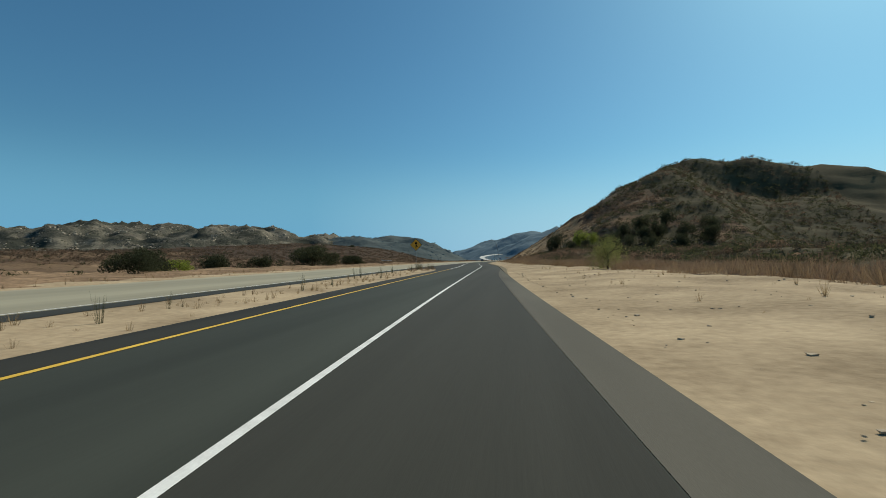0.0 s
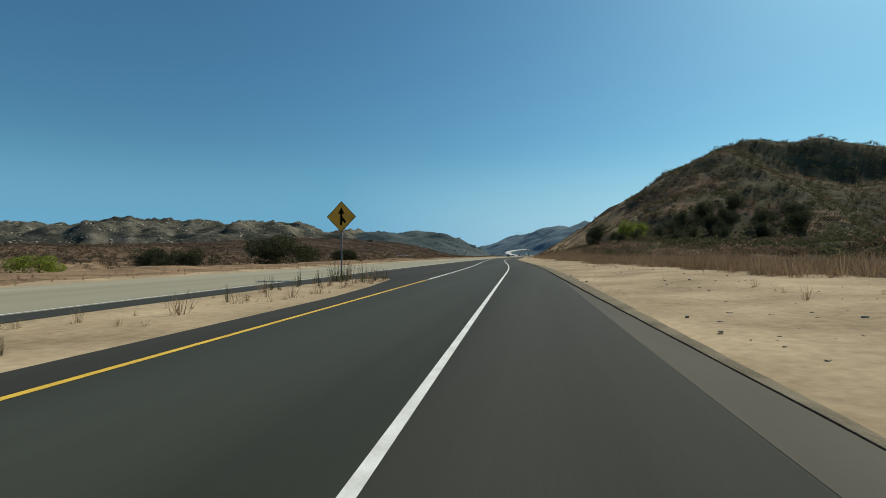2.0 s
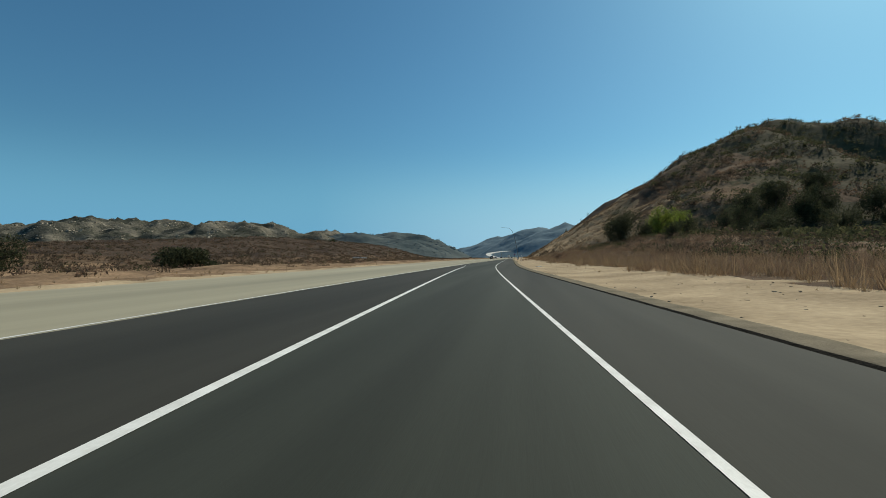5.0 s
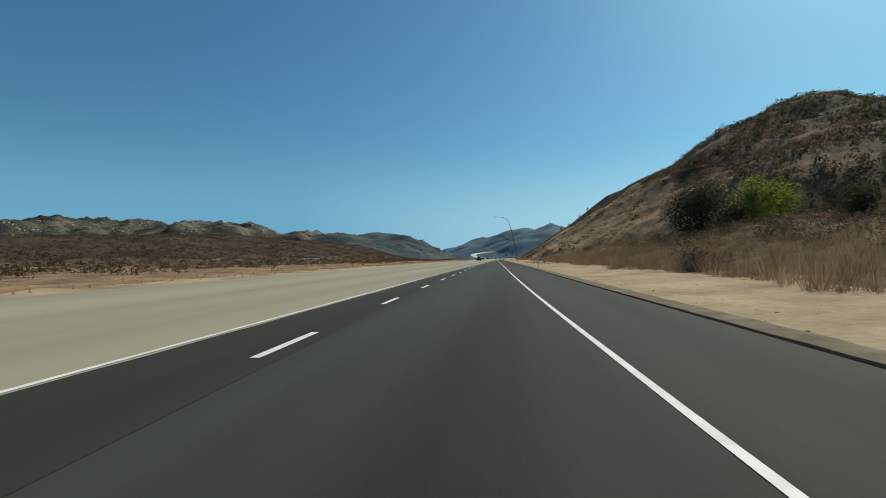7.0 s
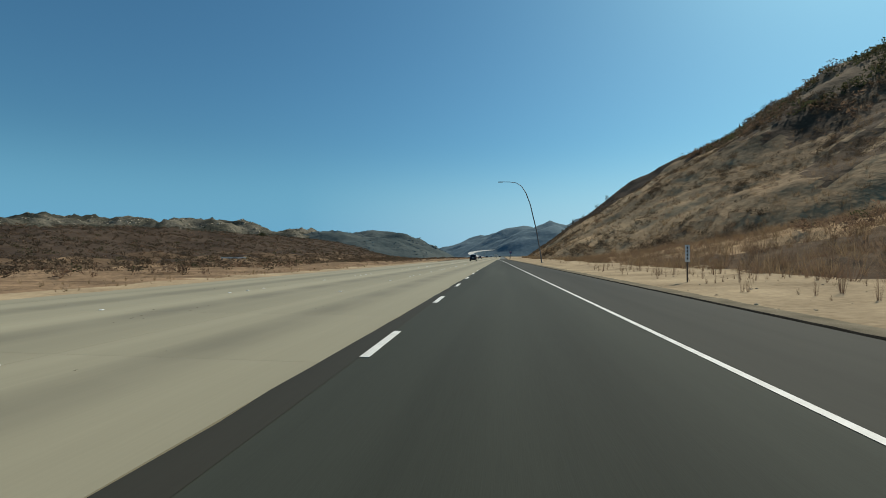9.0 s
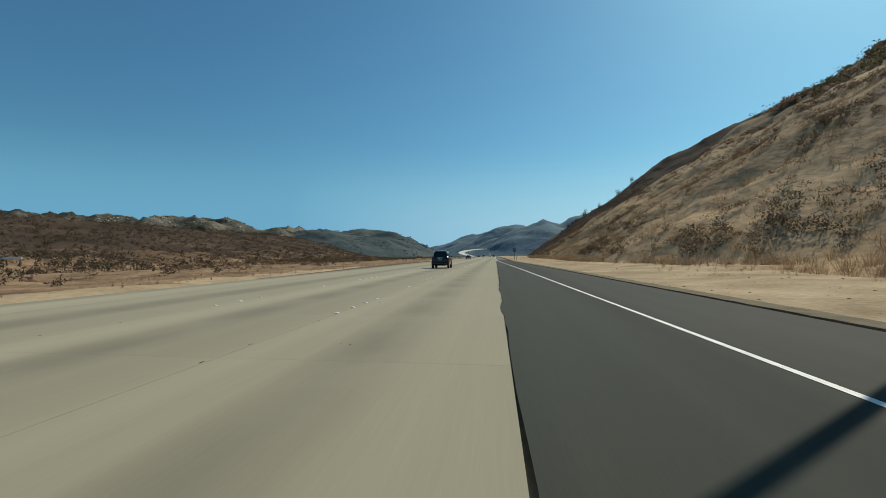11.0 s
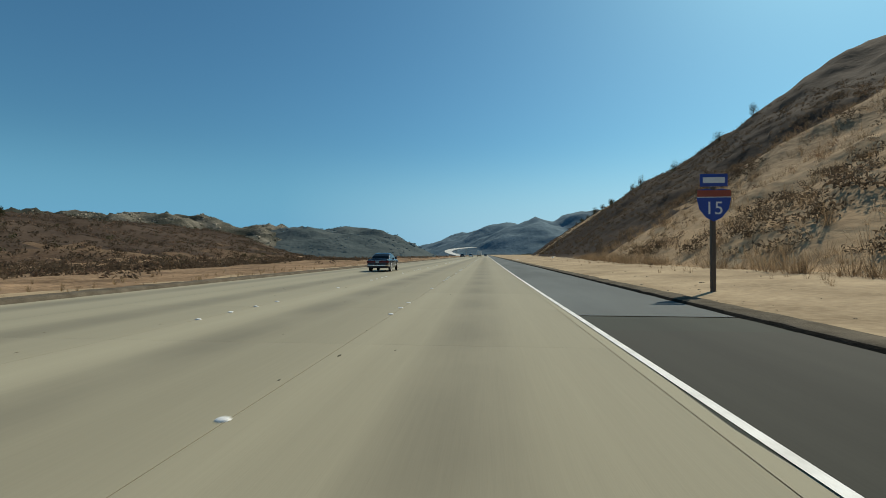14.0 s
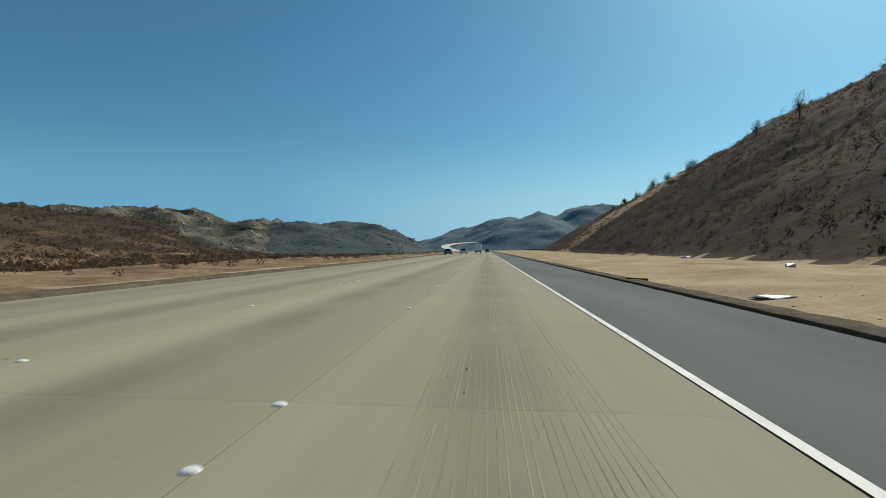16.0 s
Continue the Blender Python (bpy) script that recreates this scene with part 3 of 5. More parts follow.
def vehicle(name, label, category, m, paint, L, W, H, stations, cabin, wheel_y, r, white=False, rails=False, side_trim=False, group=""):
    """stations: y, half width, underside, deck height. cabin: base rear, base front, top rear, top front, base height."""
    v = thing(name, label, category, group, m=m)
    part("body", loft(stations, body_ring), paint, v)
    br, bf, tr, tf, zb = cabin
    wb, wt = W / 2 * 0.93, W / 2 * 0.76
    lerp = lambda a, b, k: a + (b - a) * k
    # greenhouse: one rounded dome of glass; roof and pillars are skins just proud of it
    prof = np.array([(br, zb - 0.04), (lerp(br, tr, 0.45), lerp(zb, H, 0.52)), (lerp(br, tr, 0.9), H - 0.10), (tr + 0.22, H - 0.03), (lerp(tr, tf, 0.45), H), (tf - 0.25, H - 0.02), (tf + 0.10, H - 0.09), (lerp(tf, bf, 0.55), lerp(H, zb, 0.48)), (bf, zb - 0.04)])
    run = np.concatenate([[0], np.cumsum(np.hypot(*np.diff(prof, axis=0).T))])
    at = np.linspace(0, run[-1], 61)
    py, pz = np.interp(at, run, prof[:, 0]), np.interp(at, run, prof[:, 1])
    th = np.linspace(0, math.pi, 33)[None]

    def dome(out):
        rise = (pz[:, None] - zb + 0.04 + out) * np.abs(np.sin(th)) ** 0.3
        end = 1 - 0.10 * np.abs(2 * (py[:, None] - br) / (bf - br) - 1) ** 3
        w = (wb - (wb - wt) * np.clip(rise / (H - zb), 0, 1)) * end + out
        return np.sign(np.cos(th)) * np.abs(np.cos(th)) ** 0.3 * w, np.repeat(py[:, None], 33, 1), rise + zb - 0.04

    link_part("window_glass", grid_mesh("window_glass", *dome(0.0)), CAR_GLASS, v, "dark tinted glass")
    X, Y, Z = dome(0.012)

    def patch(nm, i0, i1, j0, j1):
        return link_part(nm, grid_mesh(nm, X[i0:i1 + 1, j0:j1 + 1], Y[i0:i1 + 1, j0:j1 + 1], Z[i0:i1 + 1, j0:j1 + 1]), paint, v)

    near = lambda y: int(np.argmin(np.abs(py - y)))
    patch("roof", near(tr + 0.02), near(tf), 6, 26)
    for sx in (1, -1):
        ends = (0, 8) if sx > 0 else (24, 32)
        posts = [(near(lerp(br, bf, 0.58)), 1), (58, 2)]
        posts += [(0, 2)] if rails else [(near(br + 0.1), near(tr + 0.3) - near(br + 0.1)), (near(lerp(br, bf, 0.40)), 1)]
        for i, wide in posts:
            patch("pillar", i, min(i + wide, 60), *ends)
        part("wing_mirror", boxed(sx * (W / 2 + 0.03) - 0.1, sx * (W / 2 + 0.03) + 0.1, bf - 0.64, bf - 0.50, zb + 0.0, zb + 0.17, bevel=0.05), paint, v)
        if rails:
            lens = part("tail_light", corner_lamp(sx, W, 0.78, 1.07, W / 2 - 0.165, 0.18), DARK_RED_LAMP, v, "dark red tail light")
            part("clear_lens", corner_lamp(sx, W, 1.072, 1.19, W / 2 - 0.16, 0.17, 0.75), GREY_LENS, lens, "clear upper lens")
        elif side_trim:
            part("tail_light", corner_lamp(sx, W, zb - 0.26, zb - 0.13, 0.22, 0.14), DARK_RED_LAMP, v, "long dark red tail light")
        else:
            part("tail_light", corner_lamp(sx, W, zb - 0.30, zb - 0.10, W / 2 - 0.3, 0.12), RED_LAMP, v, "red tail light")
        part("headlight", boxed(sx * (W / 2 - 0.32) - 0.16, sx * (W / 2 - 0.32) + 0.16, L - 0.14, L + 0.0, 0.60, 0.72, bevel=0.03), CLEAR_LAMP, v)
        for y in wheel_y:
            bm = bmesh.new()
            bmesh.ops.create_cone(bm, cap_ends=True, segments=24, radius1=r * 1.14, radius2=r * 1.14, depth=0.02, matrix=Matrix.Translation((sx * (W / 2 - 0.002), y, r + 0.02)) @ Matrix.Rotation(math.pi / 2, 4, "Y"))
            part("wheel_arch", bm, BLACK, v, "dark wheel arch")
            wheel(v, sx * (W / 2 - 0.085), y, r, 0.22, sx, white, 7 if rails else 14 if white else 6)
        for y in (lerp(br, bf, 0.42), lerp(br, bf, 0.75)):
            part("door_handle", boxed(sx * W / 2 - 0.025, sx * W / 2 + 0.012, y - 0.1, y + 0.1, zb - 0.16, zb - 0.12, bevel=0.01), CHROME, v)
        if rails:
            x, y0, y1 = sx * wt * 0.84, tr + 0.42, tf - 0.12
            part("roof_rail", tube(bmesh.new(), [(x, y0, H - 0.07), (x, y0 + 0.08, H + 0.03), (x, lerp(y0, y1, 0.5), H + 0.055), (x, y1 - 0.08, H + 0.03), (x, y1, H - 0.07)], [0.02] * 5, 8), BLACK, v)
        if side_trim:
            part("chrome_strip", boxed(sx * W / 2 - 0.01, sx * W / 2 + 0.014, 0.3, L - 0.45, 0.47, 0.525, bevel=0.01), CHROME, v, "chrome side strip")
            part("quarter_badge", boxed(sx * wb - 0.02, sx * wb + 0.005, tr - 0.12, tr + 0.22, zb + 0.0, zb + 0.03, bevel=0.008), CHROME, v, "chrome strip under the rear pillar")
    if rails:
        part("rear_bumper", wrapped_bar(W, [(-0.08, 0.34), (0.0, 0.36), (0.035, 0.44), (0.04, 0.56), (0.015, 0.63), (-0.08, 0.66)], -0.05, 0.34), paint, v)
        part("tow_guard", boxed(-0.62, 0.62, 0.0, 0.12, 0.27, 0.36, bevel=0.03), BLACK, v, "black guard under the bumper")
        part("antenna", tube(bmesh.new(), [(-0.18, tr + 0.34, H - 0.04), (-0.18, tr + 0.22, H + 0.17)], [0.012, 0.006], 8), BLACK, v)
        part("plate_strip", boxed(-0.36, 0.36, -0.03, 0.02, zb - 0.06, zb - 0.01, bevel=0.012), CHROME, v, "chrome strip over the plate")
        part("rear_wiper", tube(bmesh.new(), [(0.0, br - 0.01, zb + 0.03), (-0.36, br + 0.02, zb + 0.07)], [0.012, 0.008], 6), BLACK, v)
    elif side_trim:
        part("rear_bumper", wrapped_bar(W, [(-0.07, 0.33), (-0.01, 0.34), (0.02, 0.42), (0.02, 0.50), (-0.07, 0.54)], -0.07, 0.55), paint, v)
        part("bumper_strip", wrapped_bar(W, [(0.0, 0.465), (0.035, 0.47), (0.035, 0.53), (0.0, 0.535)], -0.07, 0.55), CHROME, v, "chrome bumper strip")
        part("lamp_band", boxed(-0.22, 0.22, -0.012, 0.03, zb - 0.25, zb - 0.14, bevel=0.008), DARK_RED_LAMP, v, "dark red band between the lamps")
        part("deck_strip", boxed(-0.82, 0.82, -0.018, 0.03, zb - 0.125, zb - 0.11, bevel=0.005), CHROME, v, "thin chrome strip on the boot lid")
    else:
        part("rear_bumper", wrapped_bar(W, [(-0.08, 0.34), (0.0, 0.36), (0.03, 0.46), (0.01, 0.56), (-0.08, 0.58)], -0.04, 0.34), paint, v)
    pz0, pw = (zb - 0.25, 0.17) if rails else (zb - 0.28, 0.15)
    plate = part("number_plate", boxed(-pw, pw, -0.036, -0.014, pz0, pz0 + 0.16, bevel=0.01), PLATE, v, "pale number plate")
    part("letter_bar", boxed(-0.11, 0.11, -0.040, -0.037, pz0 + 0.055, pz0 + 0.10), PLATE_INK, plate)
    return v


def parked(x, y, turn, wide, long, high):
    return pose(x, y, 0.0, 0, 0, turn) @ Matrix.Diagonal((wide, long, high, 1))


vehicle("suv", "glossy black sport utility vehicle with alloy wheels on the concrete lanes", "suv", parked(-4.78, 303.15, -0.5, 0.75, 0.78, 0.87), SUV_PAINT, 4.31, 1.95, 1.73, [(y * 0.9, w, lo, hi) for y, w, lo, hi in SUV_ST], (0.09, 3.26, 0.34, 2.36, 1.06), (0.62, 3.28), 0.37, rails=True, group="traffic")
vehicle("sedan", "old dark blue saloon car with chrome strips and whitewall tyres", "car", parked(-8.09, 399.13, 0.0, 0.69, 0.71, 0.83), SEDAN_PAINT, 5.42, 1.99, 1.42, SEDAN_ST, (1.10, 3.85, 1.72, 3.02, 0.96), (1.25, 4.19), 0.35, white=True, side_trim=True, group="traffic")
vehicle("hatchback", "dark car far ahead on the concrete lanes", "car", parked(-10.6, 552, 0, 0.85, 0.8, 0.85), GREY_PAINT, 4.4, 1.9, 1.6, SUV_ST, (0.10, 3.4, 0.42, 2.5, 1.02), (0.9, 3.5), 0.34, group="traffic")
vehicle("minivan", "pale silver van far ahead on the freeway", "car", parked(-7.7, 566, 0, 0.85, 0.8, 0.85), RIM, 4.79, 1.95, 1.8, SUV_ST, (0.10, 3.8, 0.30, 2.8, 1.06), (0.98, 3.70), 0.36, group="traffic")
vehicle("pickup", "dark grey car far ahead in the concrete lane", "car", parked(-1.6, 640, 0, 0.85, 0.8, 0.85), GREY_PAINT, 4.79, 1.95, 1.73, SUV_ST, (0.10, 3.62, 0.42, 2.62, 1.06), (0.98, 3.70), 0.36, group="traffic")
truck = thing("box_truck", "white box truck far ahead on the freeway", "truck", "traffic", m=parked(-4.6, 600, 0, 0.85, 0.8, 0.85))
part("cargo_box", boxed(-1.25, 1.25, 0, 6.5, 0.95, 3.6, bevel=0.05), WHITE_PAINT, truck, "white cargo box")
part("cab", boxed(-1.1, 1.1, 6.55, 8.3, 0.6, 2.6, bevel=0.2), WHITE_PAINT, truck)
part("chassis", boxed(-0.9, 0.9, 0, 8.2, 0.55, 0.94, bevel=0.03), BLACK, truck)
for sx in (1, -1):
    part("tail_light", boxed(sx * 1.0 - 0.1, sx * 1.0 + 0.1, -0.03, 0.02, 0.98, 1.15, bevel=0.02), RED_LAMP, truck)
    for y in (1.6, 7.2):
        wheel(truck, sx * 1.0, y, 0.48, 0.3, sx)

# ---- lamp, signs, viaduct, houses ----
STEEL = material("galvanised_steel", (0.10, 0.105, 0.11), (0.19, 0.195, 0.20), 2, 40, 0.6, metal=0.4)
lamp = thing("street_lamp", "tall galvanised street lamp with a long curved arm beside the shoulder", "street lamp", m=pose(7.75, 273.4, ground_z(7.75, 273.4)))
pts = [(0, 0, -0.4), (-0.3, 0, 1.8), (-0.9, 0, 5.2), (-1.75, 0, 8.9), (-2.4, 0, 10.7), (-3.1, 0, 11.8), (-3.9, 0, 12.3), (-4.9, 0, 12.45), (-5.9, 0, 12.5)]
part("pole", tube(bmesh.new(), pts, list(np.linspace(0.10, 0.035, 9)), 12), STEEL, lamp)
part("luminaire", boxed(-6.7, -5.85, -0.15, 0.15, 12.42, 12.53, bevel=0.04), STEEL, lamp, "flat grey lamp head")
part("base_plate", boxed(-0.2, 0.2, -0.2, 0.2, -0.05, 0.05, bevel=0.02), STEEL, lamp)

SIGN_YELLOW = plain("sign_yellow", (0.72, 0.33, 0.012), 0.5)
SIGN_BLUE = plain("sign_blue", (0.02, 0.06, 0.30), 0.5)
SIGN_RED = plain("sign_red", (0.30, 0.06, 0.03), 0.5)
SIGN_WHITE = plain("sign_white", (0.72, 0.72, 0.70), 0.5)
WOOD = material("weathered_wood", (0.06, 0.045, 0.035), (0.16, 0.125, 0.095), 3, 30, 0.9, 0.004, stretch=(1, 1, 0.1))


def flat_shape(points, thick=0.006):
    bm = bmesh.new()
    f = bm.faces.new([bm.verts.new((x, 0, z)) for x, z in points])
    made = bmesh.ops.extrude_face_region(bm, geom=[f])
    bmesh.ops.translate(bm, verts=[v for v in made["geom"] if isinstance(v, bmesh.types.BMVert)], vec=(0, thick, 0))
    return bm


def merge_sign(x, y):
    s = thing("merge_sign", "yellow diamond merge sign on a steel post in the gravel", "road sign", m=pose(x, y, ground_z(x, y)))
    part("post", boxed(-0.035, 0.035, 0.01, 0.08, -0.2, 2.4, bevel=0.01), STEEL, s)
    d = 0.80
    border = part("border", flat_shape([(0, 3.2 - d), (d, 3.2), (0, 3.2 + d), (-d, 3.2)]), INK, s)
    d = 0.76
    face = part("sign_plate", flat_shape([(0, 3.2 - d), (d, 3.2), (0, 3.2 + d), (-d, 3.2)], 0.003), SIGN_YELLOW, s)
    face.location.y = -0.006
    ar = part("arrow", flat_shape([(-0.06, 2.75), (0.06, 2.75), (0.06, 3.0), (0.20, 2.86), (0.27, 2.94), (0.07, 3.2), (0.06, 3.35), (0.18, 3.35), (0, 3.68), (-0.18, 3.35), (-0.06, 3.35)], 0.002), INK, face)
    ar.location.y = -0.004
    return s


def route_sign(x, y):
    s = thing("route_sign", "blue highway route shield with small plate on wooden post", "road sign", m=pose(x, y, ground_z(x, y)))
    part("post", boxed(-0.06, 0.06, 0.02, 0.14, -0.3, 4.1, bevel=0.01), WOOD, s)
    shield = [(-0.45, 4.0), (-0.2, 4.04), (0, 4.0), (0.2, 4.04), (0.45, 4.0), (0.47, 3.75), (0.40, 3.45), (0.22, 3.22), (0, 3.10), (-0.22, 3.22), (-0.40, 3.45), (-0.47, 3.75)]
    sh = part("shield", flat_shape(shield), SIGN_BLUE, s, "blue route shield")
    b = part("crown", flat_shape([(-0.455, 3.995), (0.455, 3.995), (0.468, 3.80), (-0.468, 3.80)], 0.003), SIGN_RED, sh)
    b.location.y = -0.005
    part("divider", boxed(-0.468, 0.468, -0.009, -0.005, 3.785, 3.805), SIGN_WHITE, sh)
    txt = bpy.data.curves.new("route_number", "FONT")
    txt.body, txt.size, txt.align_x, txt.extrude = "15", 0.52, "CENTER", 0.001
    ob = new("route_number", txt)
    txt.materials.append(SIGN_WHITE)
    ob.parent, ob.location, ob.rotation_euler = sh, (0, -0.008, 3.31), (math.pi / 2, 0, 0)
    pl = part("plate", boxed(-0.38, 0.38, 0.0, 0.006, 4.1, 4.46, bevel=0.002), SIGN_BLUE, s, "small blue plate")
    part("letter_bar", boxed(-0.30, 0.30, -0.004, -0.001, 4.2, 4.36), SIGN_WHITE, pl)
    return s


def mile_marker(x, y):
    s = thing("mile_marker", "narrow white roadside marker on a thin post among dry weeds", "road marker", "roadside markers", m=pose(x, y, ground_z(x, y)))
    part("post", boxed(-0.03, 0.03, 0.0, 0.05, -0.2, 1.75, bevel=0.008), WOOD, s)
    pl = part("plate", boxed(-0.11, 0.11, -0.008, -0.002, 0.95, 1.75, bevel=0.002), SIGN_WHITE, s, "white plate")
    for k in range(4):
        part("letter_bar", boxed(-0.035, 0.035, -0.011, -0.0085, 1.06 + k * 0.17, 1.17 + k * 0.17), INK, pl)
    return s


sign = merge_sign(5.14, 52.34)
sign.scale = (0.89, 0.82, 0.885)
sign = route_sign(4.72, 384.2)
sign.scale, sign.location.z = (0.94, 0.94, 0.95), sign.location.z - 1.05
post = mile_marker(7.75, 193.5)
post.scale = (0.68, 0.68, 0.68)
post = mile_marker(8.75, 220.3)
post.scale = (0.8, 0.8, 0.8)
post = mile_marker(3.85, 353.0)
post.scale = (0.62, 0.62, 0.62)

rail = thing("guard_rail", "pale guard rail far off on the open soil", "guard rail", m=pose(-77, 328, ground_z(-77, 328) + 0.3))
part("beam", boxed(-4, 4, -0.06, 0.06, 0.45, 0.85, bevel=0.05), SIGN_WHITE, rail, "pale steel beam")
for x in (-3.6, -1.2, 1.2, 3.6):
    part("post", boxed(x - 0.1, x + 0.1, 0.065, 0.25, -1.0, 0.75, bevel=0.02), WOOD, rail)

VIADUCT = material("viaduct_concrete", (0.40, 0.39, 0.36), (0.58, 0.57, 0.53), 0.1, 2, 0.9)
bridge = thing("viaduct", "long pale concrete ramp climbing away far ahead", "bridge", kind="structure")


def ramp_line(k):
    return -30 - 150 * k * (1 - k), 900 + 700 * k, -0.4 + 21 * k


bm, prev = bmesh.new(), None
for k in np.linspace(0, 1, 25):
    x, y, z = ramp_line(k)
    ring = [bm.verts.new((x + dx, y + dx * 0.25, z + dz)) for dx, dz in ((-6, -0.7), (-6, 0.5), (-5.6, 0.5), (-5.6, 0), (5.6, 0), (5.6, 0.5), (6, 0.5), (6, -0.7))]
    if prev:
        for i in range(8):
            bm.faces.new((prev[i], prev[(i + 1) % 8], ring[(i + 1) % 8], ring[i]))
    prev = ring
part("deck", bm, VIADUCT, bridge, smooth=False)
for k in (0.45, 0.65, 0.85):
    x, y, z = ramp_line(k)
    part("pier", tube(bmesh.new(), [(x, y, ground_z(x, y) - 1), (x, y, z - 0.6)], [0.8, 0.8], 10), VIADUCT, bridge)

# drain grate in the shoulder
grate = thing("drain_grate", "dark iron drain grate set in the shoulder", "drain grate", m=pose(6.5, 197.3, 0.0))
part("frame", boxed(-0.34, 0.34, -0.75, 0.75, 0.001, 0.005), BERM, grate)
for k in range(9):
    part("bar", boxed(-0.32, 0.32, -0.72 + k * 0.168, -0.64 + k * 0.168, 0.0055, 0.009), GREY_SHOULDER, grate)

# rubbish on the verge
def rubbish(name, label, x, y, w, d, h, turn, mat):
    """A bent thin board or slab lying on the ground."""
    xs, ys = np.meshgrid(np.linspace(-w / 2, w / 2, 7), np.linspace(-d / 2, d / 2, 5))
    top = h * (0.6 + 0.4 * np.sin(xs * 7 / w + ys * 3 / d))
    ob = tagged(new(name, grid_mesh(name, xs, ys, top)), label, "rubbish")
    ob.data.materials.append(mat)
    ob.matrix_world = pose(x, y, ground_z(x, y), 0, 0, turn)
    ob.modifiers.new("thick", "SOLIDIFY").thickness = 0.02
    return ob


rubbish("board", "pale broken board lying on the sand", 4.3, 457.8, 0.85, 0.35, 0.07, 8, SIGN_WHITE)
rubbish("board", "pale broken board lying on the sand", 10.3, 140.3, 0.7, 0.25, 0.08, -20, SIGN_WHITE)
rubbish("plastic_sheet", "crumpled white plastic sheet on the sand", 15.6, 489.4, 0.8, 0.5, 0.25, 30, SIGN_WHITE)
rubbish("plastic_sheet", "crumpled white plastic sheet among dry weeds", 12.8, 471.0, 0.5, 0.4, 0.2, 70, SIGN_WHITE)
rubbish("plastic_sheet", "crumpled white plastic sheet among dry weeds", 11.1, 330.1, 0.5, 0.3, 0.15, 12, SIGN_WHITE)
drain = thing("drain_pipe", "dark pipe end sticking out beside the dike", "pipe", m=pose(3.5, 464, 0.05, 0, 0, 70))
part("pipe", tube(bmesh.new(), [(0, -0.35, 0), (0, 0.35, 0.02)], [0.05, 0.05], 12), BERM, drain)

# ---- houses in the valley ----
STUCCO = plain("stucco", (0.55, 0.50, 0.43), 0.9, spec=0.1)
ROOF = plain("roof_tiles", (0.22, 0.12, 0.08), 0.9, spec=0.1)


def house(x, y, w, d, h, turn):
    ho = thing("house", "pale stucco house with a brown roof in the valley", "house", "valley houses", m=pose(x, y, ground_z(x, y), 0, 0, turn))
    part("wall", boxed(-w / 2, w / 2, -d / 2, d / 2, -1.0, h), STUCCO, ho, smooth=False)
    bm = bmesh.new()
    a = [bm.verts.new(p) for p in ((-w / 2 - 0.5, -d / 2 - 0.5, h + 0.01), (w / 2 + 0.5, -d / 2 - 0.5, h + 0.01), (w / 2 + 0.5, d / 2 + 0.5, h + 0.01), (-w / 2 - 0.5, d / 2 + 0.5, h + 0.01))]
    r = [bm.verts.new((-w / 2 + 1.5, 0, h + 2.2)), bm.verts.new((w / 2 - 1.5, 0, h + 2.2))]
    for f in ((a[0], a[1], r[1], r[0]), (a[2], a[3], r[0], r[1]), (a[1], a[2], r[1]), (a[3], a[0], r[0]), a[::-1]):
        bm.faces.new(f)
    part("roof", bm, ROOF, ho, smooth=False)
    for k in (-0.3, 0.0, 0.3):
        part("window", boxed(k * w - 0.7, k * w + 0.7, -d / 2 - 0.06, -d / 2 - 0.01, 1.0, 2.3), CAR_GLASS, ho, smooth=False)
    return ho


for x, y, w, t in ((-395, 1190, 20, 8), (-360, 1210, 16, -6), (-430, 1200, 22, 4), (-470, 1185, 18, 0), (-330, 1240, 18, 10), (-466, 410, 15, 40)):
    house(x, y, w, 9, 3.6, t)

# ---- plants ----
def leaf_clump(seed, n, rx, rz, leaf, lift=0.0, lobes=7, upright=0.0):
    """Loose quads on several lobes: a bush about 2 rx wide and rz high."""
    rng = np.random.RandomState(seed)
    cen = np.stack([rng.normal(0, rx * 0.36, lobes), rng.normal(0, rx * 0.36, lobes), rng.uniform(0.18, 0.72, lobes) * rz], -1)
    rad = rng.uniform(0.30, 0.5, lobes)
    which = rng.randint(0, lobes, n)
    d = rng.normal(size=(n, 3))
    d /= np.linalg.norm(d, axis=1, keepdims=True)
    p = cen[which] + d * (rad[which, None] * np.array([rx, rx, rz * 0.8])) * rng.uniform(0.55, 1.0, (n, 1))
    p[:, 2] = np.abs(p[:, 2]) + lift
    a = rng.normal(size=(n, 3)) + np.array([0, 0, upright])
    a /= np.linalg.norm(a, axis=1, keepdims=True)
    b = np.cross(a, rng.normal(size=(n, 3)))
    b /= np.linalg.norm(b, axis=1, keepdims=True)
    s = leaf * rng.uniform(0.6, 1.5, (n, 1))
    v = np.stack([p - a * s, p + b * s * 0.36, p + a * s, p - b * s * 0.36], 1)
    return v.reshape(-1, 3)


def tuft(seed, n, h, spread, width):
    """A tuft of dry grass blades."""
    rng = np.random.RandomState(seed)
    out = []
    for _ in range(n):
        a = rng.uniform(0, math.tau)
        base = np.array([math.cos(a), math.sin(a), 0]) * rng.uniform(0, spread * 0.4)
        tip = base + np.array([math.cos(a) * spread, math.sin(a) * spread, 0]) * rng.uniform(0.1, 0.9) + np.array([0, 0, h * rng.uniform(0.5, 1.1)])
        side = np.array([-math.sin(a), math.cos(a), 0]) * width
        out += [base - side, base + side, tip + side * 0.35, tip - side * 0.35]
    return np.array(out)


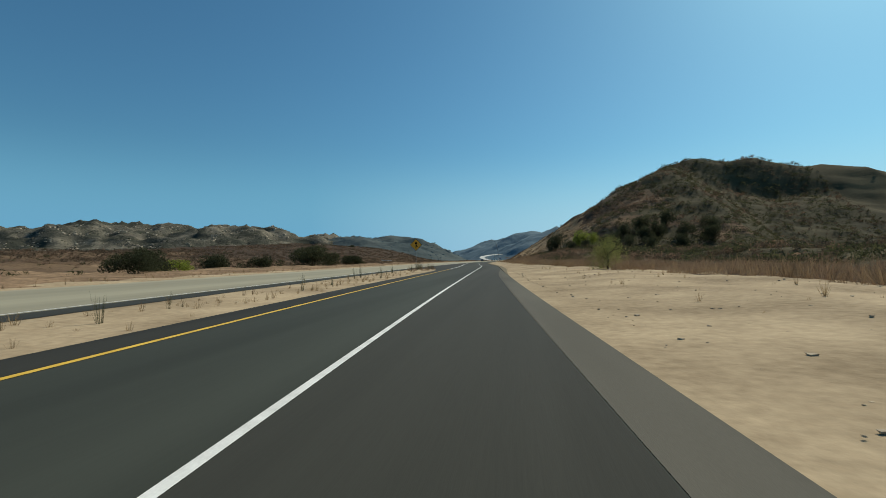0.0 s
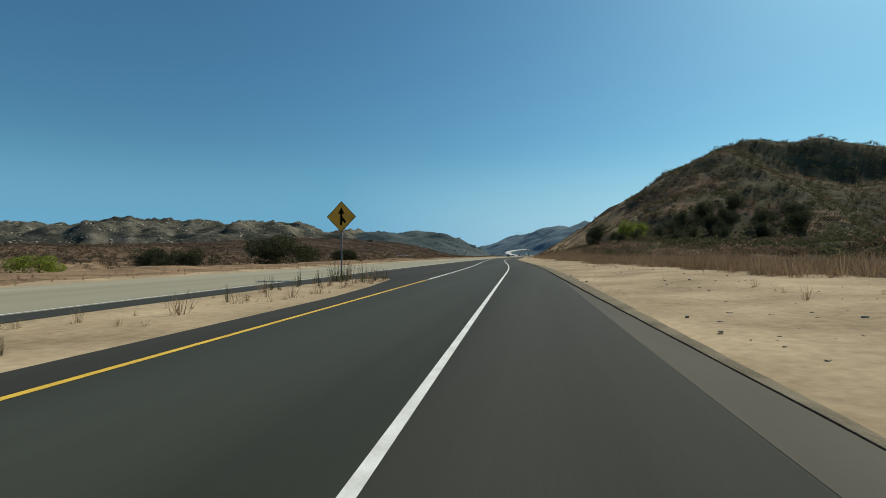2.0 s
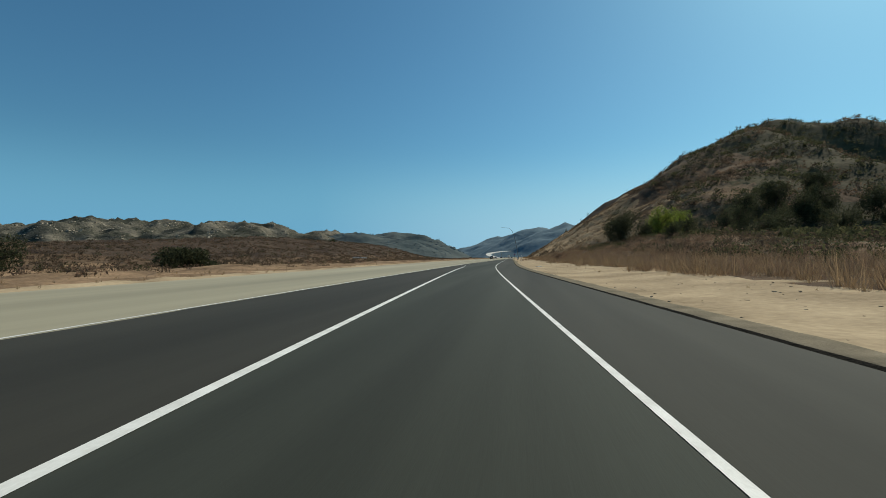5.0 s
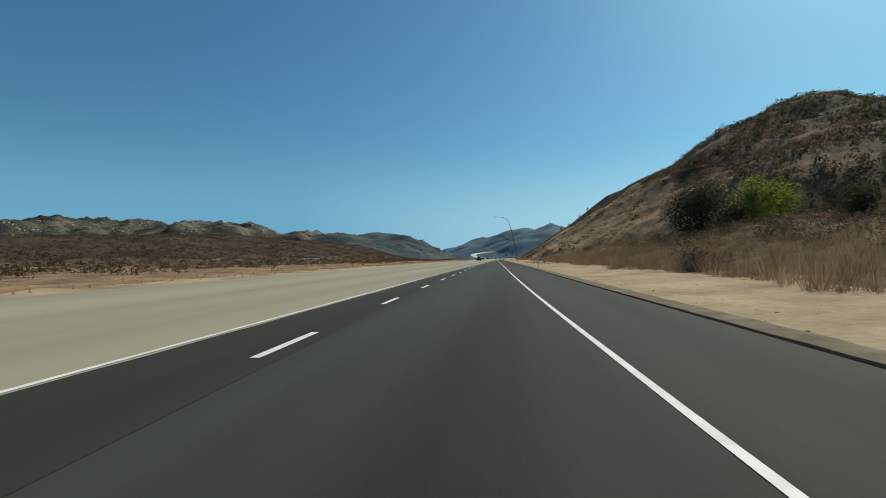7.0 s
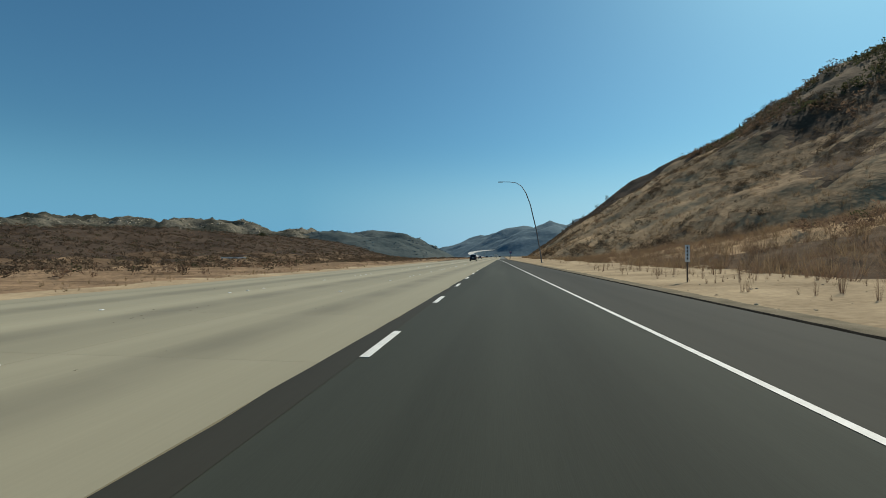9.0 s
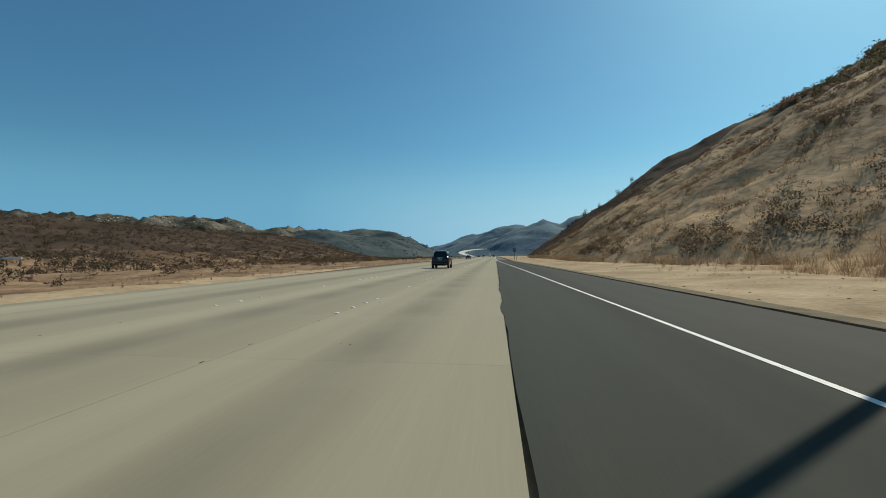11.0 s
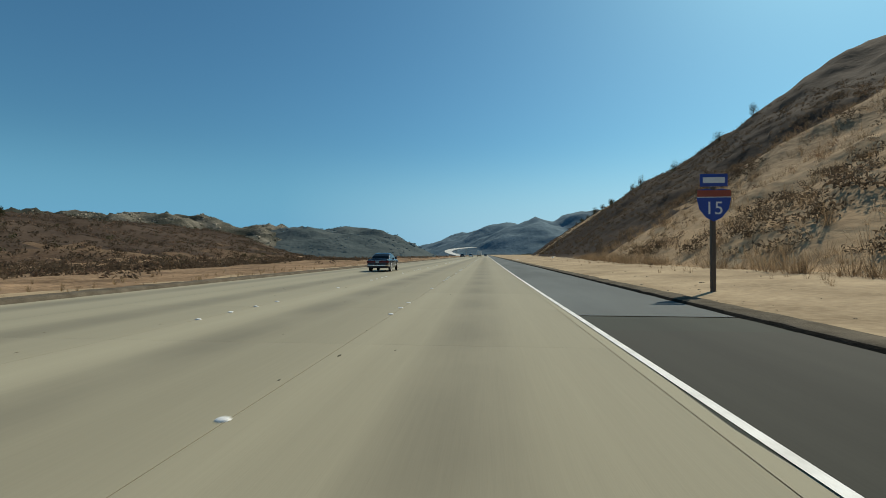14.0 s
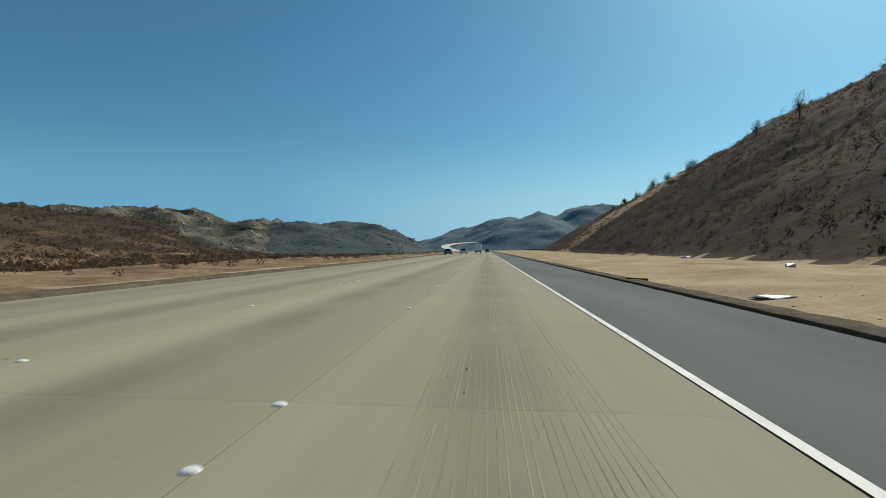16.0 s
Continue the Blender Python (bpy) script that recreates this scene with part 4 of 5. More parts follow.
def scatter(name, label, category, mat, protos, xs, ys, sizes, seed, sink=0.05, stretch_z=0.25, coarse=None, far=32):
    """Many plants as one joined mesh, each standing on the ground."""
    rng = np.random.RandomState(seed)
    zs = land(xs, ys)
    vs = []
    for x, y, z, s in zip(xs, ys, zs, sizes):
        kinds = coarse if coarse and y > far else protos
        p = kinds[rng.randint(len(kinds))]
        a = rng.uniform(0, math.tau)
        c, t = math.cos(a) * s, math.sin(a) * s
        vs.append(np.stack([p[:, 0] * c - p[:, 1] * t + x, p[:, 0] * t + p[:, 1] * c + y, p[:, 2] * s * rng.uniform(1 - stretch_z, 1 + stretch_z) + z - sink], -1))
    v = np.concatenate(vs)
    me = quad_mesh(name, v, np.arange(len(v)).reshape(-1, 4))
    me.materials.append(mat)
    return tagged(new(name, me), label, category, kind="stuff")


BRUSH = material("brown_brush", (0.130, 0.086, 0.060), (0.265, 0.175, 0.116), 0.12, 2.0, 0.95, island=0.28, leaf=0.45, spec=0.05)
OLIVE = material("olive_brush", (0.036, 0.040, 0.020), (0.11, 0.106, 0.052), 0.2, 2.0, 0.9, island=0.5, leaf=0.45, spec=0.05)
STRAW = material("straw", (0.17, 0.115, 0.06), (0.40, 0.29, 0.16), 0.3, 3.0, 0.9, island=0.6, leaf=0.45, spec=0.05)
GREEN = material("tree_leaves", (0.09, 0.115, 0.02), (0.33, 0.38, 0.07), 0.5, 3.0, 0.8, island=0.6, leaf=0.5, spec=0.05)
DARK_GREEN = material("dark_leaves", (0.030, 0.034, 0.019), (0.082, 0.087, 0.044), 0.5, 3.0, 0.8, island=0.6, leaf=0.4, spec=0.05)
DULL = material("dull_brush", (0.068, 0.050, 0.035), (0.155, 0.113, 0.075), 0.3, 3.0, 0.95, island=0.3, leaf=0.4, spec=0.05)
STRAW_BRUSH = material("straw_brush", (0.14, 0.094, 0.056), (0.33, 0.232, 0.138), 0.2, 2.0, 0.95, island=0.4, leaf=0.45, spec=0.05)
BARK = material("bark", (0.05, 0.035, 0.025), (0.13, 0.10, 0.075), 4, 30, 0.95, 0.01, spec=0.05)

bushes = [leaf_clump(100 + k, 58, 1.0, 0.95, 0.115, lobes=12) for k in range(6)]
mid_bushes = [leaf_clump(110 + k, 34, 1.0, 0.95, 0.15, lobes=9) for k in range(6)]
far_bushes = [leaf_clump(115 + k, 18, 1.0, 0.9, 0.20, lobes=8) for k in range(6)]
tufts = [tuft(140 + k, 16, 0.5, 0.28, 0.010) for k in range(6)]
weeds = [tuft(160 + k, 20, 0.8, 0.55, 0.008) for k in range(5)]
stalks = [tuft(170 + k, 16, 0.9, 0.22, 0.008) for k in range(5)]
rng = np.random.RandomState(7)


def spread(n, u0, u1, y0, y1, pu=1.0, py=1.0, right=None):
    """Random places in a stretch of the roadside, as u and y; right: u counts from that line."""
    ys = y0 + (y1 - y0) * rng.rand(n) ** py
    us = u0 + (u1 - u0) * rng.rand(n) ** pu
    return (us + right(ys) if right else us), ys


# green and brown chaparral on the first hill
us, ys = spread(22000, 16, 240, 70, 430, 1.2)
keep = ((us > toe_u(ys) - 3) | ((ys > 110) & (ys < 280) & (us > 24))) & ((ys < 235 + 0.35 * us) | (us > np.interp(ys, [235, 300, 420], [20, 48, 68]) + toe_u(ys))) & (waves(us, ys, 34, 57, 3) + 0.5 * waves(us, ys, 9, 58, 2) > -0.75)
us, ys = us[keep], ys[keep]
tone = waves(us, ys, 45, 59, 3) + 0.5 * rng.normal(size=len(us)) + 0.42 - 0.8 * (us < 40) - 0.6 * (us < 75 + toe_u(ys)) * (ys > 235 + 0.35 * us)
for name, label, mat, pick in (("chaparral", "olive green chaparral on the first hill", OLIVE, tone > 0.15), ("dry_chaparral", "dry brown chaparral on the hills", DULL, (tone <= 0.15) & (tone > -0.7)), ("dead_brush", "pale dead brush on the first hill", BRUSH, tone <= -0.7)):
    near = pick & (us < 46)
    pick &= us >= 46
    scatter(name, label, "brush", mat, mid_bushes, us[pick] + bend(ys[pick]), ys[pick], rng.uniform(0.8, 2.3, int(pick.sum())), 21, coarse=far_bushes, far=150)
    scatter("low_" + name, label.replace("on the", "low on the"), "brush", mat, bushes, us[near] + bend(ys[near]), ys[near], rng.uniform(0.5, 1.5, int(near.sum())), 25)
# tall straw grass and low brush at the foot of the first hill
thick = [tuft(150 + k, 21, 0.9, 0.9, 0.010) for k in range(6)]
foot_u = lambda y: np.interp(y, [0, 46, 85, 160, 290], [22, 19.5, 15.5, 12.5, 12.5]) + 0.7 * np.sin(y * 0.31) + 0.5 * np.sin(y * 0.83)
us, ys = spread(6500, 0.3, 17, 4, 290, 1.6, right=foot_u)
keep = waves(us, ys, 16, 61, 3) + 0.05 * (us - 16) > -0.45
scatter("foot_grass", "tall straw grass along the foot of the hill", "grass", STRAW_BRUSH, thick, us[keep] + bend(ys[keep]), ys[keep], rng.uniform(0.35, 0.95, int(keep.sum())), 22)
us, ys = spread(3400, 0.8, 24, 4, 285, 1.3, right=foot_u)
scatter("foot_brush", "tangled brown brush along the foot of the hill", "brush", BRUSH, [tuft(180 + k, 34, 0.85, 1.0, 0.008) for k in range(6)], us + bend(ys), ys, rng.uniform(0.4, 1.15, 3400), 23)

# pale hillside with brown brush
us, ys = spread(5200, 1, 60, 262, 450, 1.2)
us = us + toe_u(ys)
mass = waves(us, ys, 26, 67, 3) + 0.5 * waves(us, ys, 9, 68, 2) + us * 0.006
keep = mass > 0.2
scatter("hill_brush", "brown brush patches on the dry hillside", "brush", DULL, bushes, us[keep], ys[keep], rng.uniform(0.3, 0.75, int(keep.sum())) + 0.55 * np.clip(mass[keep] - 0.3, 0, 1), 4)
us, ys = spread(420, 2, 60, 250, 450)
scatter("hill_shrubs", "brown shrubs dotted over the pale hillside", "bush", BRUSH, bushes, us + toe_u(ys), ys, rng.uniform(0.35, 1.0, 420), 5)
us, ys = spread(7500, -2.0, 45, 235, 450, 1.9)
us = us + toe_u(ys)
keep = waves(us, ys, 8, 75, 3) > -0.35
scatter("hill_grass", "tall dry grass over the pale hillside", "grass", STRAW_BRUSH, thick, us[keep], ys[keep], rng.uniform(0.45, 1.1, int(keep.sum())), 6)
# dark slope further on
us, ys = spread(4200, 1, 48, 440, 640, 1.1)
scatter("dark_brush", "dark dead brush over the steep brown slope", "brush", DULL, mid_bushes, us + toe_u(ys), ys, rng.uniform(0.3, 0.9, 4200), 14, coarse=far_bushes, far=450)

# brush on the foot of the low hill
us, ys = spread(2200, 16, 64, 395, 575)
scatter("bank_brush", "dense brown brush on the bank beyond the far lanes", "brush", DULL, mid_bushes, left_u(ys) - us + bend(ys), ys, rng.uniform(0.4, 1.3, 2200), 27, coarse=far_bushes, far=490)
# weeds on the sandy verge
us, ys = spread(1300, 3.2, 11, 185, 430, 0.6, right=right_u)
scatter("verge_weeds", "dry straw weeds standing on the gravel verge", "weeds", STRAW_BRUSH, weeds, us + bend(ys), ys, rng.uniform(0.08, 0.42, 1300), 7)
us, ys = spread(260, 3, 14, 0, 150, 1.3, right=right_u)
scatter("sand_weeds", "sparse low weeds on the open sand", "weeds", STRAW, tufts, us + bend(ys), ys, rng.uniform(0.2, 0.6, 260), 8)
us, ys = spread(150, 1.8, 6.0, 206, 240, right=right_u)
scatter("verge_stalks", "dead brown stalks standing on the verge", "weeds", BRUSH, stalks, us + bend(ys), ys, 0.2 + 0.6 * rng.rand(150) ** 2, 26)
# gravel strip between ramp and freeway
us, ys = spread(240, 1.5, 3.9, -10, 53)
scatter("median_weeds", "dry grass on the gravel strip beside the ramp", "weeds", STRAW, tufts, us + bend(ys), ys, rng.uniform(0.2, 0.55, 240), 9)
us, ys = spread(22, 1.4, 3.8, 2, 50)
scatter("median_stalks", "tall thin weeds on the gravel strip", "weeds", OLIVE, stalks, us + bend(ys), ys, rng.uniform(0.35, 0.9, 22), 10)
us, ys = spread(16, 1.7, 3.3, 49.3, 53.2)
scatter("sign_weeds", "tall green weeds round the sign post", "weeds", OLIVE, weeds, us + bend(ys), ys, rng.uniform(0.5, 1.1, 16), 11)
us, ys = spread(20, 1.6, 3.9, 40, 52)
scatter("brown_stalks", "dead brown weeds on the gravel point", "weeds", BRUSH, weeds, us + bend(ys), ys, rng.uniform(0.3, 0.8, 20), 28)

# plain and low hill beyond the far lanes
us, ys = spread(7000, 6, 190, 95, 640, 1.3)
keep = waves(us, ys, 30, 51, 3) + 0.6 * waves(us, ys, 9, 52, 2) + 0.012 * (us - 60) > -0.15
us, ys = us[keep], ys[keep]
scatter("plain_brush", "dead brown brush over the plain and the low hill", "brush", BRUSH, mid_bushes, left_u(ys) - us + bend(ys), ys, rng.uniform(0.35, 0.9, len(us)) * (1 + 0.004 * us), 1, coarse=far_bushes, far=300)
us, ys = spread(8800, 46, 200, 110, 680)
keep = waves(us, ys, 40, 54, 3) + 0.5 * waves(us, ys, 11, 56, 2) > -0.75
us, ys = us[keep], ys[keep]
scatter("low_hill_brush", "dense dull brown brush over the low hill", "brush", DULL, far_bushes, left_u(ys) - us + bend(ys), ys, rng.uniform(0.7, 1.7, len(us)), 24)
us, ys = spread(1700, 4, 160, 95, 640, 1.2)
scatter("plain_mounds", "rounded dull brown bushes on the open soil", "bush", DULL, mid_bushes, left_u(ys) - us + bend(ys), ys, rng.uniform(0.3, 0.9, 1700), 2)
us, ys = spread(700, 30, 190, 0, 640)
scatter("plain_bushes", "olive green bushes beyond the far lanes", "bush", OLIVE, mid_bushes, left_u(ys) - us + bend(ys), ys, rng.uniform(0.5, 1.5, 700), 3)
us, ys = spread(1800, 0.8, 6, 0, 450, 1.4)
scatter("far_verge_grass", "dry straw grass along the far verge", "grass", STRAW, tufts, left_u(ys) - us + bend(ys), ys, rng.uniform(0.2, 0.5, 1800), 13)
us, ys = spread(1700, 200, 520, 550, 1300)
scatter("valley_trees", "small dark trees on the valley floor", "trees", DARK_GREEN, far_bushes, -us, ys, rng.uniform(1.5, 4.5, 1700), 15)

STONE = material("stone", (0.26, 0.205, 0.145), (0.50, 0.41, 0.30), 4, 20, 0.9, island=0.4, spec=0.05)


def pebble(seed):
    r = np.random.RandomState(seed)
    cube = np.array([(-1, -1, -1), (1, -1, -1), (1, 1, -1), (-1, 1, -1), (-1, -1, 1), (1, -1, 1), (1, 1, 1), (-1, 1, 1)], float) * r.uniform(0.5, 1.0, (8, 3)) * (1.2, 1, 0.6)
    return np.concatenate([cube[list(f)] for f in ((4, 5, 6, 7), (0, 1, 5, 4), (1, 2, 6, 5), (2, 3, 7, 6), (3, 0, 4, 7))])


us, ys = spread(3000, 0.6, 11, 0, 460, 1.3, right=right_u)
scatter("gravel", "loose pale stones on the dirt verge", "gravel", STONE, [pebble(k) for k in range(8)], us + bend(ys), ys, 0.012 + 0.035 * rng.rand(3000) ** 4, 17, sink=0.0)
us, ys = spread(1500, 0.8, 11, 0, 130, 1.2, right=right_u)
scatter("clods", "dry clods and stones on the open sand", "clods", STONE, [pebble(20 + k) for k in range(8)], us + bend(ys), ys, 0.010 + 0.035 * rng.rand(1500) ** 3, 18, sink=0.008)

def tree(x, y, h, r, mat, label, seed):
    t = thing("tree", label, "tree", "trees at the foot of the hill", m=pose(x, y, ground_z(x, y) - 0.2))
    bm = tube(bmesh.new(), [(0, 0, -0.3), (0.1, 0.05, h * 0.25), (0.0, 0.15, h * 0.5), (0.1, 0.1, h * 0.8)], [0.03 * h, 0.022 * h, 0.014 * h, 0.006 * h], 9)
    rng = np.random.RandomState(seed)
    for k in range(6):
        a = k * 1.05 + rng.uniform(0, 0.5)
        z = h * rng.uniform(0.22, 0.5)
        tube(bm, [(0, 0, z), (math.cos(a) * r * 0.4, math.sin(a) * r * 0.4, z + h * 0.12), (math.cos(a) * r * 0.75, math.sin(a) * r * 0.75, z + h * 0.25)], [0.011 * h, 0.008 * h, 0.004 * h], 7)
    part("trunk", bm, BARK, t)
    v = leaf_clump(seed, 7000 if r > 1.7 and r < 2 else int(min(9500 if r > 5.5 else 6500, 350 + 420 * r * r)), r * 1.05, h * 0.9, 0.19 if r > 3.5 else 0.13 if r > 2 else 0.045 if r > 1.7 else 0.09, 0.05 * h, 16)
    link_part("crown", quad_mesh("crown", v, np.arange(len(v)).reshape(-1, 4)), mat, t)
    return t


TRACK = material("dirt_track", (0.26, 0.175, 0.11), (0.44, 0.31, 0.20), 0.2, 2.0, 0.95, 0.1, 2.0, spec=0.04)


def hill_track(u0, y0, u1, y1, wide):
    """A bare track climbing the hill, lying on the ground."""
    s = np.linspace(0, 1, 90)[:, None]
    c = np.linspace(-0.5, 0.5, 5)[None] * wide * (1 + 0.3 * np.sin(s * 23))
    X = u0 + (u1 - u0) * s + c + 1.2 * np.sin(s * 9)
    Y = y0 + (y1 - y0) * s + 0 * c
    me = grid_mesh("hill_track", X, Y, land(X, Y) + 0.28)
    me.materials.append(TRACK)
    return tagged(new("hill_track", me), "bare dirt track climbing straight up the hill", "track", kind="structure")


hill_track(120, 372, 178, 452, 3.2)


def plant(u, y, h, r, mat, label, seed):
    return tree(u + float(bend(y)), y, h, r, mat, label, seed)


plant(-48, 77, 2.6, 2.6, GREEN, "light green shrub on the orange soil", 58)
plant(46.8, 230, 10.5, 4.8, GREEN, "bright yellow-green tree on the brushy slope", 32)
plant(54.5, 236, 7.5, 3.4, GREEN, "bright yellow-green tree on the brushy slope", 37)
plant(36.2, 224, 11.0, 6.6, DARK_GREEN, "rounded dark green tree at the foot of the hill", 31)
plant(14.6, 171, 2.3, 1.5, BRUSH, "tall reddish brown shrub at the foot of the hill", 38)
plant(43, 227, 5.0, 2.8, DARK_GREEN, "low dark green tree between taller ones", 33)
plant(19.9, 41, 3.5, 1.9, YELLOW_GREEN, "feathery olive tree standing on the sand", 34)
for k, (u, y, h, r) in enumerate(((54.5, 205, 5.5, 3.6), (64.5, 202, 5.5, 4.0), (60, 212, 6.5, 4.0), (72, 208, 6.5, 4.6), (79, 214, 7, 5), (70, 192, 5, 3.8), (84, 200, 6, 4.6), (47, 208, 4.2, 3.0), (90, 212, 7, 5), (66, 222, 7, 4.4), (76, 228, 7, 5), (88, 232, 7, 5), (40, 196, 3.4, 2.8), (56, 190, 4, 3.2), (98, 206, 6, 5), (104, 222, 7, 5))):
    plant(u, y, 1.3 * h, 0.8 * r, DARK_GREEN, "dark green evergreen tree on the lower hillside", 40 + k)
for k, (u, y, h, r) in enumerate(((-35.5, 110, 6.2, 6.0), (-35.3, 122, 4.6, 3.4), (-38, 150, 4.0, 4.0), (-172.6, 516, 4.5, 4.5), (-39.7, 57.5, 4.0, 3.4), (-45, 66, 4.4, 3.8), (-40, 92, 3.4, 3.2), (-62, 110, 4.4, 4.0))):
    plant(u, y, h, r, DARK_GREEN, "broad dark evergreen shrub beyond the far lanes", 60 + k)
for k, (u, y, h, r) in enumerate(((50, 529, 5.2, 1.3), (54, 512, 4.6, 1.2), (60, 498, 4.8, 1.3), (64, 490, 3.8, 1.0), (52, 545, 3.6, 1.0))):
    plant(u, y, h, r, OLIVE, "thin ragged tree on the skyline of the slope", 70 + k)
for k in range(16):
    plant(53 + 1.2 * math.sin(k * 2.1), 575 + 5.2 * k, 3.0 + 0.9 * math.sin(k * 1.7), 1.3, DARK_GREEN, "small dark pine in the row along the crest", 80 + k)


def on_mountain(name, label, category, mat, proto, source, n, size, seed, sink, least=-0.15):
    """Clumps joined into one mesh, standing on a mountain's slopes that face the road."""
    rng = np.random.RandomState(seed)
    X, Y, Z = slopes[source]
    i, j = rng.randint(2, X.shape[0] - 2, n), rng.randint(2, X.shape[1] - 2, n)
    ok = (Z[i, j] > -5) & (Z[i + 1, j] > Z[i - 1, j] - 4) & (waves(X[i, j], Y[i, j], 260, seed + 5, 4) > least)
    i, j = i[ok], j[ok]
    fx, fy = rng.rand(len(i)), rng.rand(len(i))
    d = X[0, 1] - X[0, 0]
    x, y = X[i, j] + fx * d, Y[i, j] + fy * d
    z = Z[i, j] * (1 - fx) * (1 - fy) + Z[i, j + 1] * fx * (1 - fy) + Z[i + 1, j] * (1 - fx) * fy + Z[i + 1, j + 1] * fx * fy
    vs = []
    for k in range(len(i)):
        p = proto[rng.randint(len(proto))] * rng.uniform(*size)
        vs.append(p + (x[k], y[k], z[k] - sink))
    v = np.concatenate(vs)
    me = quad_mesh(name, v, np.arange(len(v)).reshape(-1, 4))
    me.materials.append(mat)
    return tagged(new(name, me), label, category, kind="stuff")


def boulder(seed):
    rng = np.random.RandomState(seed)
    cube = np.array([(-1, -1, 0), (1, -1, 0), (1, 1, 0), (-1, 1, 0), (-1, -1, 1), (1, -1, 1), (1, 1, 1), (-1, 1, 1)], float) * rng.uniform(0.5, 1.0, (8, 3))
    return np.concatenate([cube[list(f)] for f in ((4, 5, 6, 7), (0, 1, 5, 4), (1, 2, 6, 5), (2, 3, 7, 6), (3, 0, 4, 7))])


PALE_ROCK = material("pale_rock", (0.23, 0.19, 0.14), (0.50, 0.43, 0.335), 0.02, 0.3, 0.95, island=0.4, spec=0.05)
CHAPARRAL = material("mountain_chaparral", (0.036, 0.042, 0.026), (0.092, 0.098, 0.058), 0.02, 0.3, 0.95, island=0.4, spec=0.05)
on_mountain("mountain_boulders", "pale granite boulders strewn over the mountainside", "boulders", PALE_ROCK, [boulder(k) for k in range(8)], "mountain_left", 26000, (2.6, 7.6), 41, 0.5, 0.22)
on_mountain("mountain_scrub", "dark green chaparral clumps on the mountainside", "brush", CHAPARRAL, [leaf_clump(300 + k, 12, 1.0, 0.9, 0.5) for k in range(6)], "mountain_left", 22000, (2.6, 6.2), 42, 0.5)
# the ridge trees take the same painted haze blue as the far mountains
on_mountain("ridge_scrub", "tiny dark trees along the distant ridge, coloured blue-grey for haze", "brush", HAZED_FAR, [leaf_clump(310 + k, 10, 1.0, 1.0, 0.5) for k in range(6)], "mountain_middle", 5000, (3, 7.0), 43, 0.5)

# ---- lane marks, road studs and slabs ----
def line(name, label, mat, where, width, y0, y1, z):
    return strip(name, label, mat, lambda y: where(y) - width / 2, lambda y: where(y) + width / 2, y0, y1, z, cols=2, category="road marking")


line("edge_line", "worn white edge line of the merging lane", PAINT, edge_u, 0.09, -60, 1200, 0.005)
line("yellow_line", "yellow edge line of the ramp", YELLOW, lane_u, 0.10, -60, 52.5, 0.005)
line("lane_line", "solid white line where the ramp joins", PAINT, lane_u, 0.13, 52.7, 143.6, 0.005)
line("freeway_line", "thin white edge line of the freeway", PAINT, lambda y: 0 * y - 0.14, 0.08, -60, 168, 0.002)

bm = boxed(-0.055, 0.055, 0, 1.72, 0.003, 0.006)
dash_mesh = bpy.data.meshes.new("lane_dash")
bm.to_mesh(dash_mesh), bm.free()
dash_mesh.materials.append(PAINT)
for k in range(-7, 9):
    y = 189.3 + 5.82 * k
    ob = new("lane_dash", dash_mesh)
    ob.parent = road
    ob.location = (float(lane_u(y + 0.86)), y, 0)
    ob.rotation_euler.z = -math.atan2(float(lane_u(y + 1.72) - lane_u(y)), 1.72)

stud_bm = bmesh.new()
bmesh.ops.create_uvsphere(stud_bm, u_segments=12, v_segments=6, radius=1, matrix=Matrix.Diagonal((0.055, 0.045, 0.018, 1)))
stud_mesh = bpy.data.meshes.new("road_stud")
stud_bm.to_mesh(stud_mesh), stud_bm.free()
stud_mesh.materials.append(SIGN_WHITE)
for lane in (-3.13, -6.2):
    for k in range(0, 27):
        for j in (0.0, 0.97, 1.94, 2.91, 7.3):
            if rng.rand() < 0.8:
                ob = tagged(new("road_stud", stud_mesh), "small white ceramic stud glued to the concrete", "road stud", "road studs")
                ob.location = (lane, 203.0 + 11.7 * k + j, -0.002)

